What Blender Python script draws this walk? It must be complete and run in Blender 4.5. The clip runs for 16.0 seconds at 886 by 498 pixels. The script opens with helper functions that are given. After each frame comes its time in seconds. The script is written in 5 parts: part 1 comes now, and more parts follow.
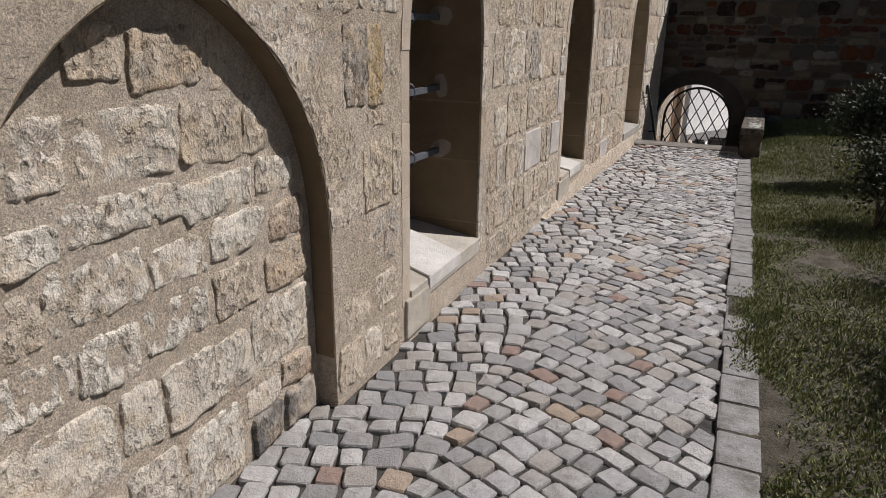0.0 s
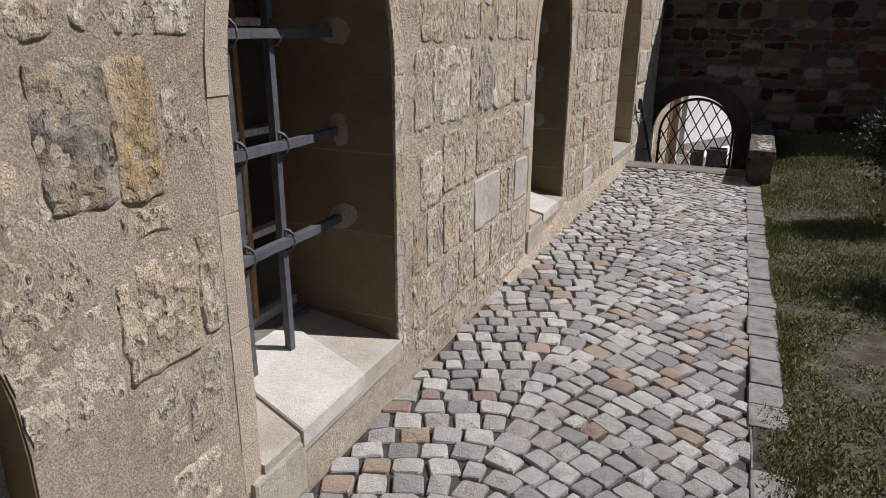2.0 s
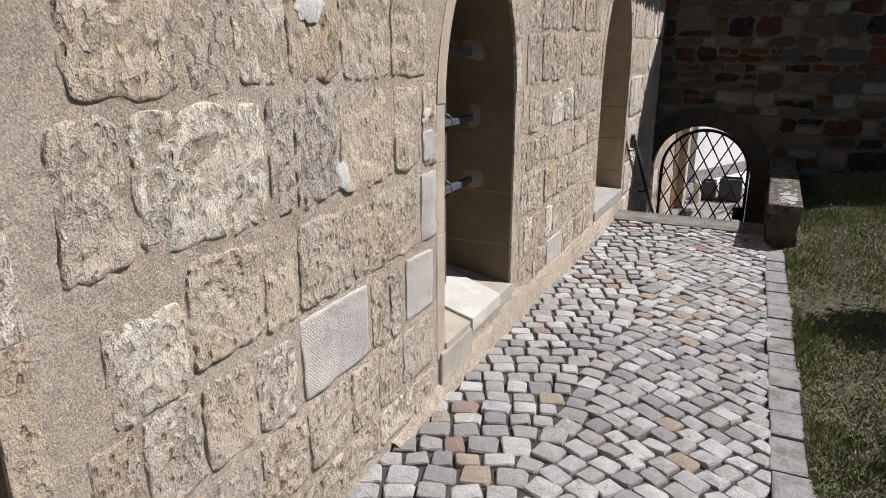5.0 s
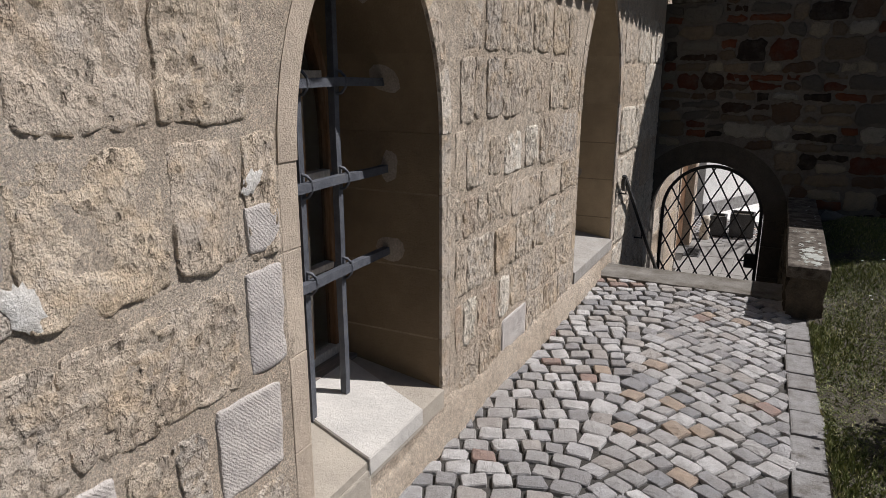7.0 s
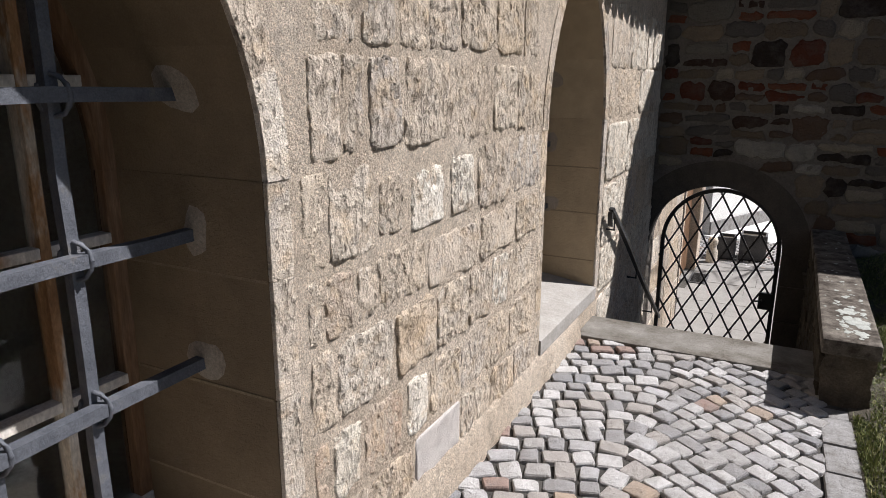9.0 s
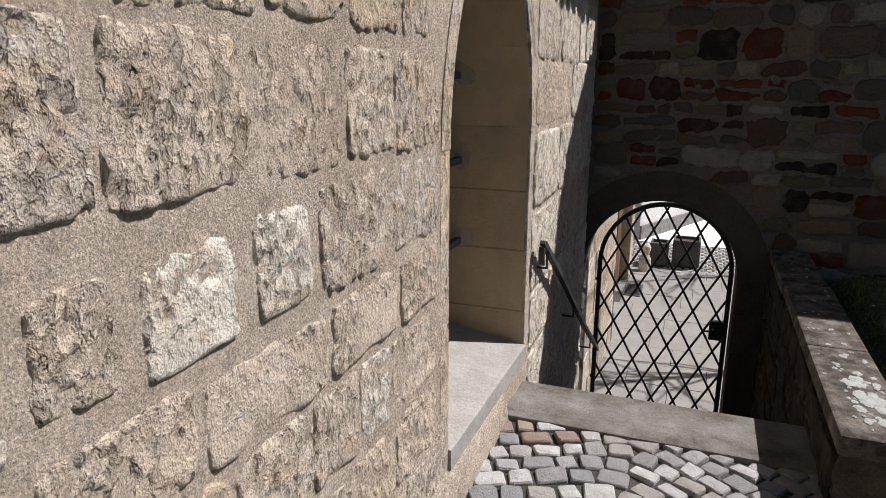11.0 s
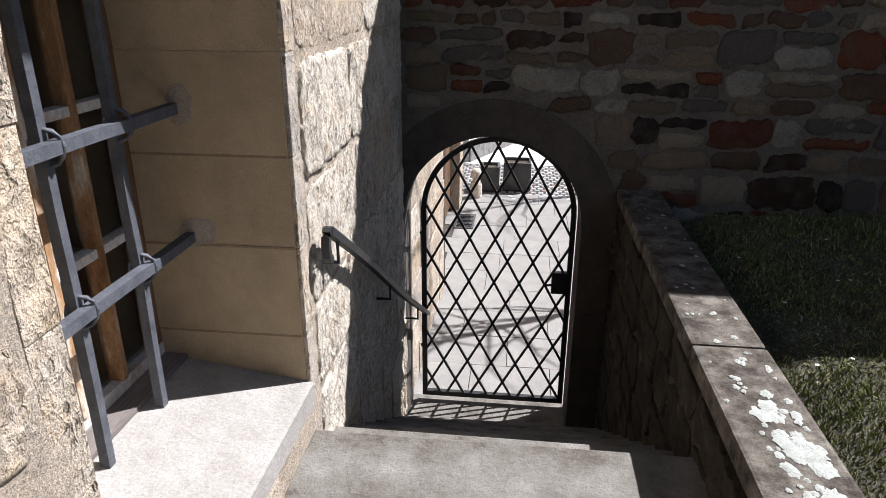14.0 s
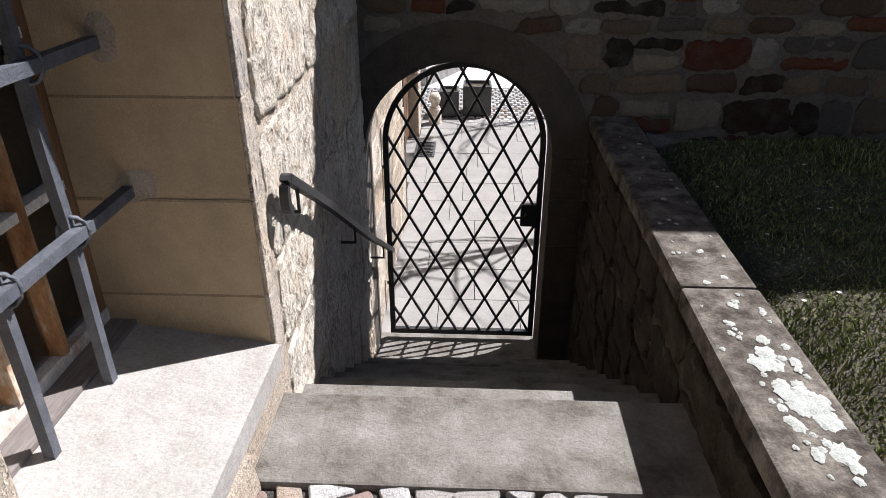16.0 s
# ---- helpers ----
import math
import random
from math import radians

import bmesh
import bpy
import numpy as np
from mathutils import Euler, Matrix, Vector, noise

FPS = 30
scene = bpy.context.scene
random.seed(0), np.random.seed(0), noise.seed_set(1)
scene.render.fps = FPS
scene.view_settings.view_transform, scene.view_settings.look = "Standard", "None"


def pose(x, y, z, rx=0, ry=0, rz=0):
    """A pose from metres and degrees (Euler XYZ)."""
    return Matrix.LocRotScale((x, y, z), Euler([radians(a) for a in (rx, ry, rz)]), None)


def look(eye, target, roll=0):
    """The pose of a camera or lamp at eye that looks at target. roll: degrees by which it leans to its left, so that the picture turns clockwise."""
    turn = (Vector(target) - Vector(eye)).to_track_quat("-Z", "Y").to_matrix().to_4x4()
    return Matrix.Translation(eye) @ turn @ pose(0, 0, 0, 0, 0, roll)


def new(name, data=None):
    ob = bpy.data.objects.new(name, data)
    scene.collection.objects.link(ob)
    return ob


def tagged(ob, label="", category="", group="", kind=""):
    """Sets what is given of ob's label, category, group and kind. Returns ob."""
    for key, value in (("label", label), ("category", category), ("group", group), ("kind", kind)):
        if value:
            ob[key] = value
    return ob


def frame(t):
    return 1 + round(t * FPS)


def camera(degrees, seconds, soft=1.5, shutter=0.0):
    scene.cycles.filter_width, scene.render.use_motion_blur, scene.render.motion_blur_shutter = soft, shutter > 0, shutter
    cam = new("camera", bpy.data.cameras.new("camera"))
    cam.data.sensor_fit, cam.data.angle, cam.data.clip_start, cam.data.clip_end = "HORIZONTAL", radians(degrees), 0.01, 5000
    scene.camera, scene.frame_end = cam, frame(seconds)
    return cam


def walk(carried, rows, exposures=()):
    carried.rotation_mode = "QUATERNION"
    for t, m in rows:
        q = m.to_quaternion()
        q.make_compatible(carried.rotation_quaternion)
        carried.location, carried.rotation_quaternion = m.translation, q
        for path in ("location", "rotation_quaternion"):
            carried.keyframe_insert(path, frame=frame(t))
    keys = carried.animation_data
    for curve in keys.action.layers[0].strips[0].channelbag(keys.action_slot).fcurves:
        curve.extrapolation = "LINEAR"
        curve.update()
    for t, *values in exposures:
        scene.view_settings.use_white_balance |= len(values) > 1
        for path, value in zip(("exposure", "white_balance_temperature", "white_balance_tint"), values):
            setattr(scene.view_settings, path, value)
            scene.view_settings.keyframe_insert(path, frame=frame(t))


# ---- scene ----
cam = camera(67.0, 16.0, soft=0.7)
METRES, EYE, TILT, LEAN, TURN = 8.4, 1.5, 0.0, 0.0, 24.5
ROWS = [
    (0.0, 0.0, 0.0, 0.0, 0.24, -18.02, -0.74),
    (0.5, 0.0147, 0.0401, 0.0016, 0.14, -18.01, -0.64),
    (1.0, 0.0255, 0.0823, 0.0044, 0.08, -17.99, -0.59),
    (1.5, 0.0335, 0.1205, 0.0085, 0.05, -17.95, -0.52),
    (2.0, 0.0483, 0.1541, 0.0096, -0.08, -17.92, -0.36),
    (2.5, 0.0659, 0.1855, 0.0123, 0.01, -17.88, -0.38),
    (3.0, 0.0746, 0.2182, 0.0135, 0.22, -17.81, -0.34),
    (3.5, 0.084, 0.2532, 0.0164, 0.45, -17.74, -0.28),
    (4.0, 0.1025, 0.2874, 0.0165, 0.67, -17.49, -0.18),
    (6.5, 0.1716, 0.4385, 0.0197, 1.89, -15.13, -0.05),
    (7.0, 0.183, 0.4783, 0.0194, 2.12, -14.7, -0.07),
    (7.5, 0.1957, 0.5146, 0.0202, 2.4, -14.49, -0.07),
    (8.0, 0.2157, 0.5538, 0.0222, 2.69, -14.34, -0.15),
    (8.5, 0.2255, 0.5864, 0.0206, 2.91, -14.24, -0.24),
    (11.0, 0.2557, 0.7626, 0.0182, -3.49, -14.26, -0.13),
    (11.5, 0.2675, 0.7925, 0.017, -6.9, -14.87, -0.14),
    (12.0, 0.2796, 0.8225, 0.016, -10.02, -15.32, -0.13),
    (12.5, 0.2823, 0.8481, 0.015, -12.19, -16.45, -0.08),
    (13.0, 0.284, 0.8728, 0.0145, -15.38, -17.93, 0.01),
    (13.5, 0.2943, 0.8917, 0.0126, -17.16, -19.41, 0.02),
    (14.0, 0.3095, 0.9061, 0.0119, -17.96, -21.3, -0.16),
    (14.5, 0.3145, 0.9135, 0.0121, -18.47, -22.71, -0.18),
    (15.0, 0.3119, 0.9243, 0.0109, -19.28, -24.99, -0.12),
    (15.5, 0.3095, 0.9312, 0.01, -20.39, -26.72, 0.05),
    (16.0, 0.3125, 0.9334, 0.0102, -21.96, -27.75, 0.09),
]
walk(cam, [(t, pose(0, 0, EYE, TILT, LEAN, TURN) @ pose(METRES * x, METRES * y, METRES * z, 90 + pitch, roll, yaw)) for t, x, y, z, yaw, pitch, roll in ROWS],
     exposures=[(0.0, -0.02, 6450, 14), (2.5, 0.05, 6450, 14), (3.5, 0.38, 6300, 14), (4.0, 0.47, 6300, 14), (7.0, 0.05, 6350, 14), (8.0, 0.4, 6250, 14), (8.5, 0.62, 6250, 14), (11.0, 0.38, 6350, 14), (12.0, 0.48, 6200, 14), (13.0, 0.82, 6150, 14), (14.0, 1.0, 6080, 14), (16.0, 1.02, 6120, 15)])

# direction towards the sun, from the shadows of trunks, wall top and parapet
SUN = Vector((0.64, 0.42, 1.0)).normalized()
world = bpy.data.worlds.new("sky")
scene.world = world
world.use_nodes = True
wn = world.node_tree.nodes
sky = wn.new("ShaderNodeTexSky")
sky.sky_type = "NISHITA"
sky.sun_disc = False
sky.sun_elevation = math.asin(SUN.z)
sky.sun_rotation = math.atan2(SUN.x, SUN.y)
wn["Background"].inputs["Strength"].default_value = 0.034
world.node_tree.links.new(sky.outputs[0], wn["Background"].inputs["Color"])
sun_data = bpy.data.lights.new("sun", "SUN")
sun_data.energy = 5.0
sun_data.angle = radians(0.53)
sun_data.color = (1.0, 0.975, 0.94)
sun = new("sun", sun_data)
sun.matrix_world = look(SUN * 30, (0, 0, 0))


# ---- materials ----
class Mat:
    """A node material with a few short-hands."""

    def __init__(self, name, rough=0.85, spec=0.3, metal=0.0):
        self.m = bpy.data.materials.new(name)
        self.m.use_nodes = True
        self.t = self.m.node_tree
        self.b = self.t.nodes["Principled BSDF"]
        self.b.inputs["Roughness"].default_value = rough
        self.b.inputs["Specular IOR Level"].default_value = spec
        self.b.inputs["Metallic"].default_value = metal
        self.coord = self.add("ShaderNodeNewGeometry").outputs["Position"]

    def add(self, kind, **values):
        n = self.t.nodes.new(kind)
        for k, v in values.items():
            n.inputs[k.replace("_", " ")].default_value = v
        return n

    def link(self, a, b):
        self.t.links.new(a, b)

    def shifted(self, amount=37.0):
        """World place, moved by a random amount for each object."""
        r = self.add("ShaderNodeObjectInfo").outputs["Random"]
        mul = self.math("MULTIPLY", r, amount)
        comb = self.add("ShaderNodeCombineXYZ")
        for i in range(3):
            self.link(mul, comb.inputs[i])
        v = self.t.nodes.new("ShaderNodeVectorMath")
        self.link(self.coord, v.inputs[0])
        self.link(comb.outputs[0], v.inputs[1])
        return v.outputs[0]

    def stretched(self, scale, src=None):
        v = self.t.nodes.new("ShaderNodeVectorMath")
        v.operation = "MULTIPLY"
        self.link(src or self.coord, v.inputs[0])
        v.inputs[1].default_value = scale
        return v.outputs[0]

    def noise(self, scale, detail=4.0, rough=0.6, src=None, distort=0.0):
        n = self.add("ShaderNodeTexNoise", Scale=scale, Detail=detail, Roughness=rough, Distortion=distort)
        self.link(src or self.coord, n.inputs["Vector"])
        return n.outputs["Fac"]

    def voronoi(self, scale, feature="F1", src=None, out="Distance"):
        n = self.add("ShaderNodeTexVoronoi", Scale=scale)
        n.feature = feature
        self.link(src or self.coord, n.inputs["Vector"])
        return n.outputs[out]

    def ramp(self, fac, stops):
        n = self.t.nodes.new("ShaderNodeValToRGB")
        e = n.color_ramp.elements
        while len(e) < len(stops):
            e.new(0.5)
        for el, (p, c) in zip(e, stops):
            el.position = p
            el.color = (*c, 1) if not isinstance(c, (int, float)) else (c, c, c, 1)
        self.link(fac, n.inputs[0])
        return n.outputs[0]

    def mix(self, fac, a, b, mode="MIX"):
        n = self.t.nodes.new("ShaderNodeMix")
        n.data_type, n.blend_type = "RGBA", mode
        for sock, v in ((n.inputs[0], fac), (n.inputs[6], a), (n.inputs[7], b)):
            if isinstance(v, (int, float)):
                sock.default_value = v
            elif isinstance(v, tuple):
                sock.default_value = (*v, 1)
            else:
                self.link(v, sock)
        return n.outputs[2]

    def math(self, op, a, b=0.0):
        n = self.t.nodes.new("ShaderNodeMath")
        n.operation = op
        for sock, v in zip(n.inputs, (a, b)):
            if isinstance(v, (int, float)):
                sock.default_value = v
            else:
                self.link(v, sock)
        return n.outputs[0]

    def random(self):
        return self.add("ShaderNodeObjectInfo").outputs["Random"]

    def island(self):
        return self.add("ShaderNodeNewGeometry").outputs["Random Per Island"]

    def colour(self, c):
        self.link(c, self.b.inputs["Base Color"])
        return self

    def bump(self, height, distance, strength=1.0):
        n = self.add("ShaderNodeBump", Strength=strength, Distance=distance)
        self.link(height, n.inputs["Height"])
        if self.b.inputs["Normal"].is_linked:
            self.link(self.b.inputs["Normal"].links[0].from_socket, n.inputs["Normal"])
        self.link(n.outputs[0], self.b.inputs["Normal"])
        return self


def sandstone(name, tones, pits=0.5, tool=0.5):
    """Weathered sandstone: a tone for each block, blotches, grain, flakes, tool marks and pits."""
    m = Mat(name, 0.92, 0.15)
    p = m.shifted()
    tall = m.stretched((1, 1, 0.75), p)
    base = m.ramp(m.random(), [(i / max(1, len(tones) - 1), c) for i, c in enumerate(tones)])
    blot = m.noise(5.0, 5, 0.65, p)
    c = m.mix(m.math("MULTIPLY", m.ramp(blot, [(0.42, 0.0), (0.60, 1.0)]), 0.6), base, (0.60, 0.52, 0.425))
    warm = m.noise(8.0, 4, 0.6, m.stretched((1, 1, 1.6), p))
    c = m.mix(m.math("MULTIPLY", m.ramp(warm, [(0.52, 0.0), (0.64, 1.0)]), 0.5), c, (0.56, 0.42, 0.275))
    grey = m.noise(11.0, 5, 0.7, p)
    c = m.mix(m.math("MULTIPLY", m.ramp(grey, [(0.52, 0.0), (0.64, 1.0)]), 0.36), c, (0.40, 0.375, 0.35))
    grain = m.noise(190.0, 3, 0.7)
    c = m.mix(0.65, c, m.mix(1.0, c, m.ramp(grain, [(0.25, 0.45), (0.75, 1.5)]), "MULTIPLY"))
    fleck = m.noise(48.0, 4, 0.75, tall)
    c = m.mix(0.6, c, m.mix(1.0, c, m.ramp(fleck, [(0.30, 0.5), (0.45, 1.0), (0.60, 1.05), (0.74, 1.4)]), "MULTIPLY"))
    m.colour(c)
    # crisp gouges and round pits; how many differs along the wall and from block to block
    much = m.ramp(m.noise(3.0, 2, 0.5, p), [(0.40, 0.0), (0.60, 1.0)])
    gouge = m.ramp(m.noise(36.0, 3, 0.5, m.stretched((1, 1, 0.6), p), 0.5), [(0.36, 0.0), (0.52, 1.0)])
    hole = m.ramp(m.voronoi(38.0, "F1", m.stretched((1, 1, 0.6), p)), [(0.12, 0.0), (0.34, 1.0)])
    some = m.ramp(m.noise(7.0, 3, 0.6, p), [(0.46, 1.0), (0.60, 0.0)])
    hole = m.math("MAXIMUM", hole, some)
    # shade inside pits and gouges, painted as a darker brown
    pit_shade = m.math("MULTIPLY", m.math("SUBTRACT", 1.0, m.math("MULTIPLY", hole, m.math("MAXIMUM", gouge, m.math("SUBTRACT", 1.0, much)))), 0.5)
    m.colour(m.mix(pit_shade, c, (0.17, 0.135, 0.10)))
    chips = m.noise(75.0, 3, 0.6, m.stretched((1, 1, 0.7), p))
    m.bump(m.noise(12.0, 4, 0.6, p), 0.016 * (0.6 + tool))
    m.bump(m.math("MULTIPLY", gouge, much), 0.015 * (0.3 + tool))
    m.bump(hole, 0.033 * pits)
    m.bump(chips, 0.012 * (0.5 + tool))
    m.bump(grain, 0.006)
    return m.m


TAN = [(0.50, 0.39, 0.27), (0.67, 0.57, 0.45), (0.48, 0.435, 0.39), (0.67, 0.54, 0.39), (0.58, 0.485, 0.385), (0.74, 0.66, 0.555), (0.53, 0.405, 0.28)]
MAT_STONE = sandstone("weathered_sandstone", TAN, 0.6, 0.7)
MAT_PALE = sandstone("pale_limestone", [(0.76, 0.69, 0.57), (0.70, 0.635, 0.535), (0.79, 0.73, 0.63)], 0.3, 0.5)
MAT_RUST = sandstone("rusty_dark_sandstone", [(0.22, 0.19, 0.16), (0.25, 0.21, 0.17)], 0.6, 0.6)
MAT_OCHRE = sandstone("ochre_sandstone", [(0.47, 0.35, 0.20), (0.50, 0.37, 0.21)], 0.4, 0.6)
MAT_SLATE = sandstone("dark_grey_stone", [(0.13, 0.13, 0.13), (0.17, 0.16, 0.15)], 0.1, 0.2)
MAT_RED = sandstone("reddish_sandstone", [(0.46, 0.345, 0.255), (0.49, 0.385, 0.295)], 0.5, 0.5)


def mortar():
    m = Mat("sandy_lime_mortar", 0.95, 0.1)
    c = m.ramp(m.noise(2.2, 5, 0.6), [(0.3, (0.55, 0.45, 0.345)), (0.5, (0.655, 0.55, 0.435)), (0.7, (0.73, 0.63, 0.515))])
    c = m.mix(0.6, c, m.mix(1.0, c, m.ramp(m.noise(26.0, 5, 0.7), [(0.35, 0.72), (0.5, 1.0), (0.65, 1.22)]), "MULTIPLY"))
    g = m.noise(150.0, 4, 0.75)
    c = m.mix(0.8, c, m.mix(1.0, c, m.ramp(g, [(0.3, 0.4), (0.7, 1.5)]), "MULTIPLY"))
    c = m.mix(m.math("MULTIPLY", m.ramp(m.noise(7.0, 5, 0.7), [(0.6, 0.0), (0.72, 1.0)]), 0.5), c, (0.26, 0.23, 0.19))
    m.colour(c)
    m.bump(m.noise(14.0, 5, 0.7), 0.022)
    m.bump(m.noise(60.0, 5, 0.75), 0.018)
    m.bump(m.math("SUBTRACT", 1.0, m.ramp(m.voronoi(85.0), [(0.1, 0.0), (0.5, 1.0)])), 0.002)
    m.bump(g, 0.009)
    return m.m


MAT_MORTAR = mortar()


def dressed(name, a, b, comb):
    """Smooth dressed stone with fine comb marks."""
    m = Mat(name, 0.88, 0.2)
    p = m.shifted()
    c = m.mix(m.random(), a, b)
    c = m.mix(m.ramp(m.noise(5.0, 6, 0.7, p), [(0.36, 0.0), (0.68, 0.75)]), c, tuple(v * 0.68 for v in a))
    c = m.mix(m.math("MULTIPLY", m.ramp(m.noise(2.3, 5, 0.7), [(0.52, 0.0), (0.68, 1.0)]), 0.4), c, tuple(min(0.8, v * 1.25) for v in b))
    g = m.noise(220.0, 3, 0.7)
    c = m.mix(0.3, c, m.mix(1.0, c, m.ramp(g, [(0.3, 0.55), (0.7, 1.4)]), "MULTIPLY"))
    m.colour(c)
    w = m.add("ShaderNodeTexWave", Scale=48.0, Distortion=2.5, Detail=2.0, Detail_Scale=3.0)
    w.bands_direction = "DIAGONAL"
    m.link(p, w.inputs["Vector"])
    m.bump(w.outputs["Fac"], 0.003 * comb)
    m.bump(m.noise(9.0, 5, 0.65, p), 0.010)
    m.bump(m.noise(55.0, 4, 0.7), 0.005)
    m.bump(g, 0.002)
    return m.m


MAT_DRESSED = dressed("dressed_sandstone", (0.54, 0.455, 0.36), (0.50, 0.415, 0.325), 0.035)
# brown reveal stone with the recess's shade put into its colour
MAT_REVEAL_SHADE = dressed("shaded_reveal_sandstone", (0.235, 0.172, 0.106), (0.20, 0.145, 0.09), 0.05)
# same stone coloured brighter for the light bounced into the third window
MAT_REVEAL_LIT = dressed("lit_reveal_sandstone", (0.485, 0.38, 0.25), (0.44, 0.34, 0.22), 0.05)
MAT_COMBED = dressed("combed_grey_stone", (0.504, 0.468, 0.441), (0.552, 0.504, 0.454), 0.22)
MAT_SILL = dressed("new_white_sill_stone", (0.627, 0.603, 0.560), (0.608, 0.580, 0.532), 0.0)
MAT_SILL_OLD = dressed("old_sill_stone", (0.46, 0.41, 0.34), (0.50, 0.46, 0.40), 0.0)


def cobble(name, joined):
    m = Mat(name, 0.72, 0.35)
    p = m.shifted()
    base = m.ramp(m.island() if joined else m.random(), [(0.0, (0.42, 0.405, 0.39)), (0.16, (0.53, 0.515, 0.50)), (0.30, (0.31, 0.302, 0.30)), (0.44, (0.58, 0.565, 0.55)), (0.56, (0.37, 0.36, 0.35)),
                               (0.64, (0.393, 0.363, 0.334)), (0.76, (0.454, 0.444, 0.442)), (0.88, (0.272, 0.272, 0.278)), (0.94, (0.403, 0.312, 0.236)), (0.97, (0.312, 0.212, 0.175)), (1.0, (0.403, 0.282, 0.195))])
    base.node.color_ramp.interpolation = "CONSTANT"
    c = m.mix(m.ramp(m.noise(14.0, 5, 0.65, p), [(0.35, 0.0), (0.7, 0.55)]), base, (0.24, 0.22, 0.20))
    g = m.noise(200.0, 3, 0.75)
    c = m.mix(0.65, c, m.mix(1.0, c, m.ramp(g, [(0.3, 0.4), (0.7, 1.5)]), "MULTIPLY"))
    m.colour(c)
    m.bump(m.noise(18.0, 5, 0.7, p), 0.016)
    m.bump(m.noise(70.0, 4, 0.7, p), 0.008)
    m.bump(g, 0.005)
    return m.m


MAT_COBBLE = cobble("limestone_setts", False)
MAT_COBBLE_JOINED = cobble("limestone_setts_joined", True)


def simple(name, stops, scale, rough=0.9, bumps=((60.0, 0.004),), spec=0.2, metal=0.0, grain=0.4, stretch=(1, 1, 1), per_object=False):
    """Blotchy colour, grain and relief."""
    m = Mat(name, rough, spec, metal)
    p = m.stretched(stretch, m.shifted() if per_object else None)
    c = m.ramp(m.noise(scale, 5, 0.65, p), stops)
    g = m.noise(scale * 14, 3, 0.7, p)
    c = m.mix(grain, c, m.mix(1.0, c, m.ramp(g, [(0.3, 0.45), (0.7, 1.45)]), "MULTIPLY"))
    fine = m.noise(170.0, 3, 0.75, p)
    c = m.mix(grain * 0.8, c, m.mix(1.0, c, m.ramp(fine, [(0.3, 0.45), (0.7, 1.5)]), "MULTIPLY"))
    m.colour(c)
    for s, d in bumps:
        m.bump(m.noise(s, 5, 0.7, p), d)
    return m.m


MAT_GRIT = simple("dark_joint_grit", [(0.3, (0.045, 0.041, 0.037)), (0.6, (0.09, 0.084, 0.075)), (0.8, (0.15, 0.14, 0.125))], 9.0, 0.95, ((120.0, 0.008),), grain=0.7)
MAT_SOIL = simple("dry_soil", [(0.3, (0.06, 0.05, 0.037)), (0.55, (0.12, 0.10, 0.075)), (0.8, (0.20, 0.175, 0.145))], 4.0, 0.97, ((30.0, 0.02), (150.0, 0.008)), grain=0.7)
MAT_SILL_PALE = simple("pale_rough_sill_stone", [(0.3, (0.29, 0.27, 0.24)), (0.5, (0.345, 0.325, 0.297)), (0.72, (0.385, 0.367, 0.34))], 7.0, 0.92, ((9.0, 0.009), (34.0, 0.004), (110.0, 0.002)), grain=0.3)
MAT_KERB = simple("grey_granite_kerb", [(0.3, (0.145, 0.132, 0.118)), (0.5, (0.245, 0.237, 0.228)), (0.72, (0.31, 0.302, 0.295))], 11.0, 0.85, ((20.0, 0.010), (60.0, 0.006)), per_object=True)
MAT_SLAB = simple("worn_grey_step_stone", [(0.32, (0.085, 0.072, 0.056)), (0.44, (0.155, 0.142, 0.122)), (0.56, (0.20, 0.187, 0.166)), (0.72, (0.26, 0.245, 0.222))], 4.5, 0.85, ((12.0, 0.012), (45.0, 0.005), (130.0, 0.003)), per_object=True, grain=0.22)
MAT_CAP = simple("dark_coping_stone", [(0.36, (0.042, 0.033, 0.026)), (0.5, (0.105, 0.09, 0.074)), (0.66, (0.20, 0.178, 0.148))], 11.0, 0.9, ((60.0, 0.006),), per_object=True)
MAT_LICHEN = simple("white_lichen", [(0.3, (0.30, 0.31, 0.275)), (0.6, (0.42, 0.43, 0.395))], 25.0, 0.95, ((120.0, 0.004),))
MAT_PARAPET = simple("mossy_rubble", [(0.3, (0.049, 0.041, 0.032)), (0.55, (0.105, 0.084, 0.063)), (0.8, (0.175, 0.140, 0.098))], 6.0, 0.95, ((24.0, 0.03), (90.0, 0.008)))
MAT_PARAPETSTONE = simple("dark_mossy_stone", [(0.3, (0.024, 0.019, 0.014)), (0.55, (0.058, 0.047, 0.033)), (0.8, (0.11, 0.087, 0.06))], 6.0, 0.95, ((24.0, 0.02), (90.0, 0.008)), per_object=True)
MAT_IRON = simple("weathered_grey_iron", [(0.3, (0.065, 0.071, 0.084)), (0.6, (0.115, 0.122, 0.14)), (0.75, (0.15, 0.143, 0.135))], 16.0, 0.6, ((70.0, 0.004),), spec=0.5, metal=0.15)
MAT_BLACK = simple("black_painted_iron", [(0.3, (0.012, 0.012, 0.013)), (0.7, (0.03, 0.03, 0.03))], 16.0, 0.5, ((60.0, 0.002),), spec=0.4)
MAT_WOOD = simple("weathered_oak_frame", [(0.3, (0.10, 0.05, 0.025)), (0.55, (0.19, 0.105, 0.055)), (0.75, (0.30, 0.20, 0.13))], 7.0, 0.75, ((80.0, 0.003),), stretch=(1, 1, 0.12))
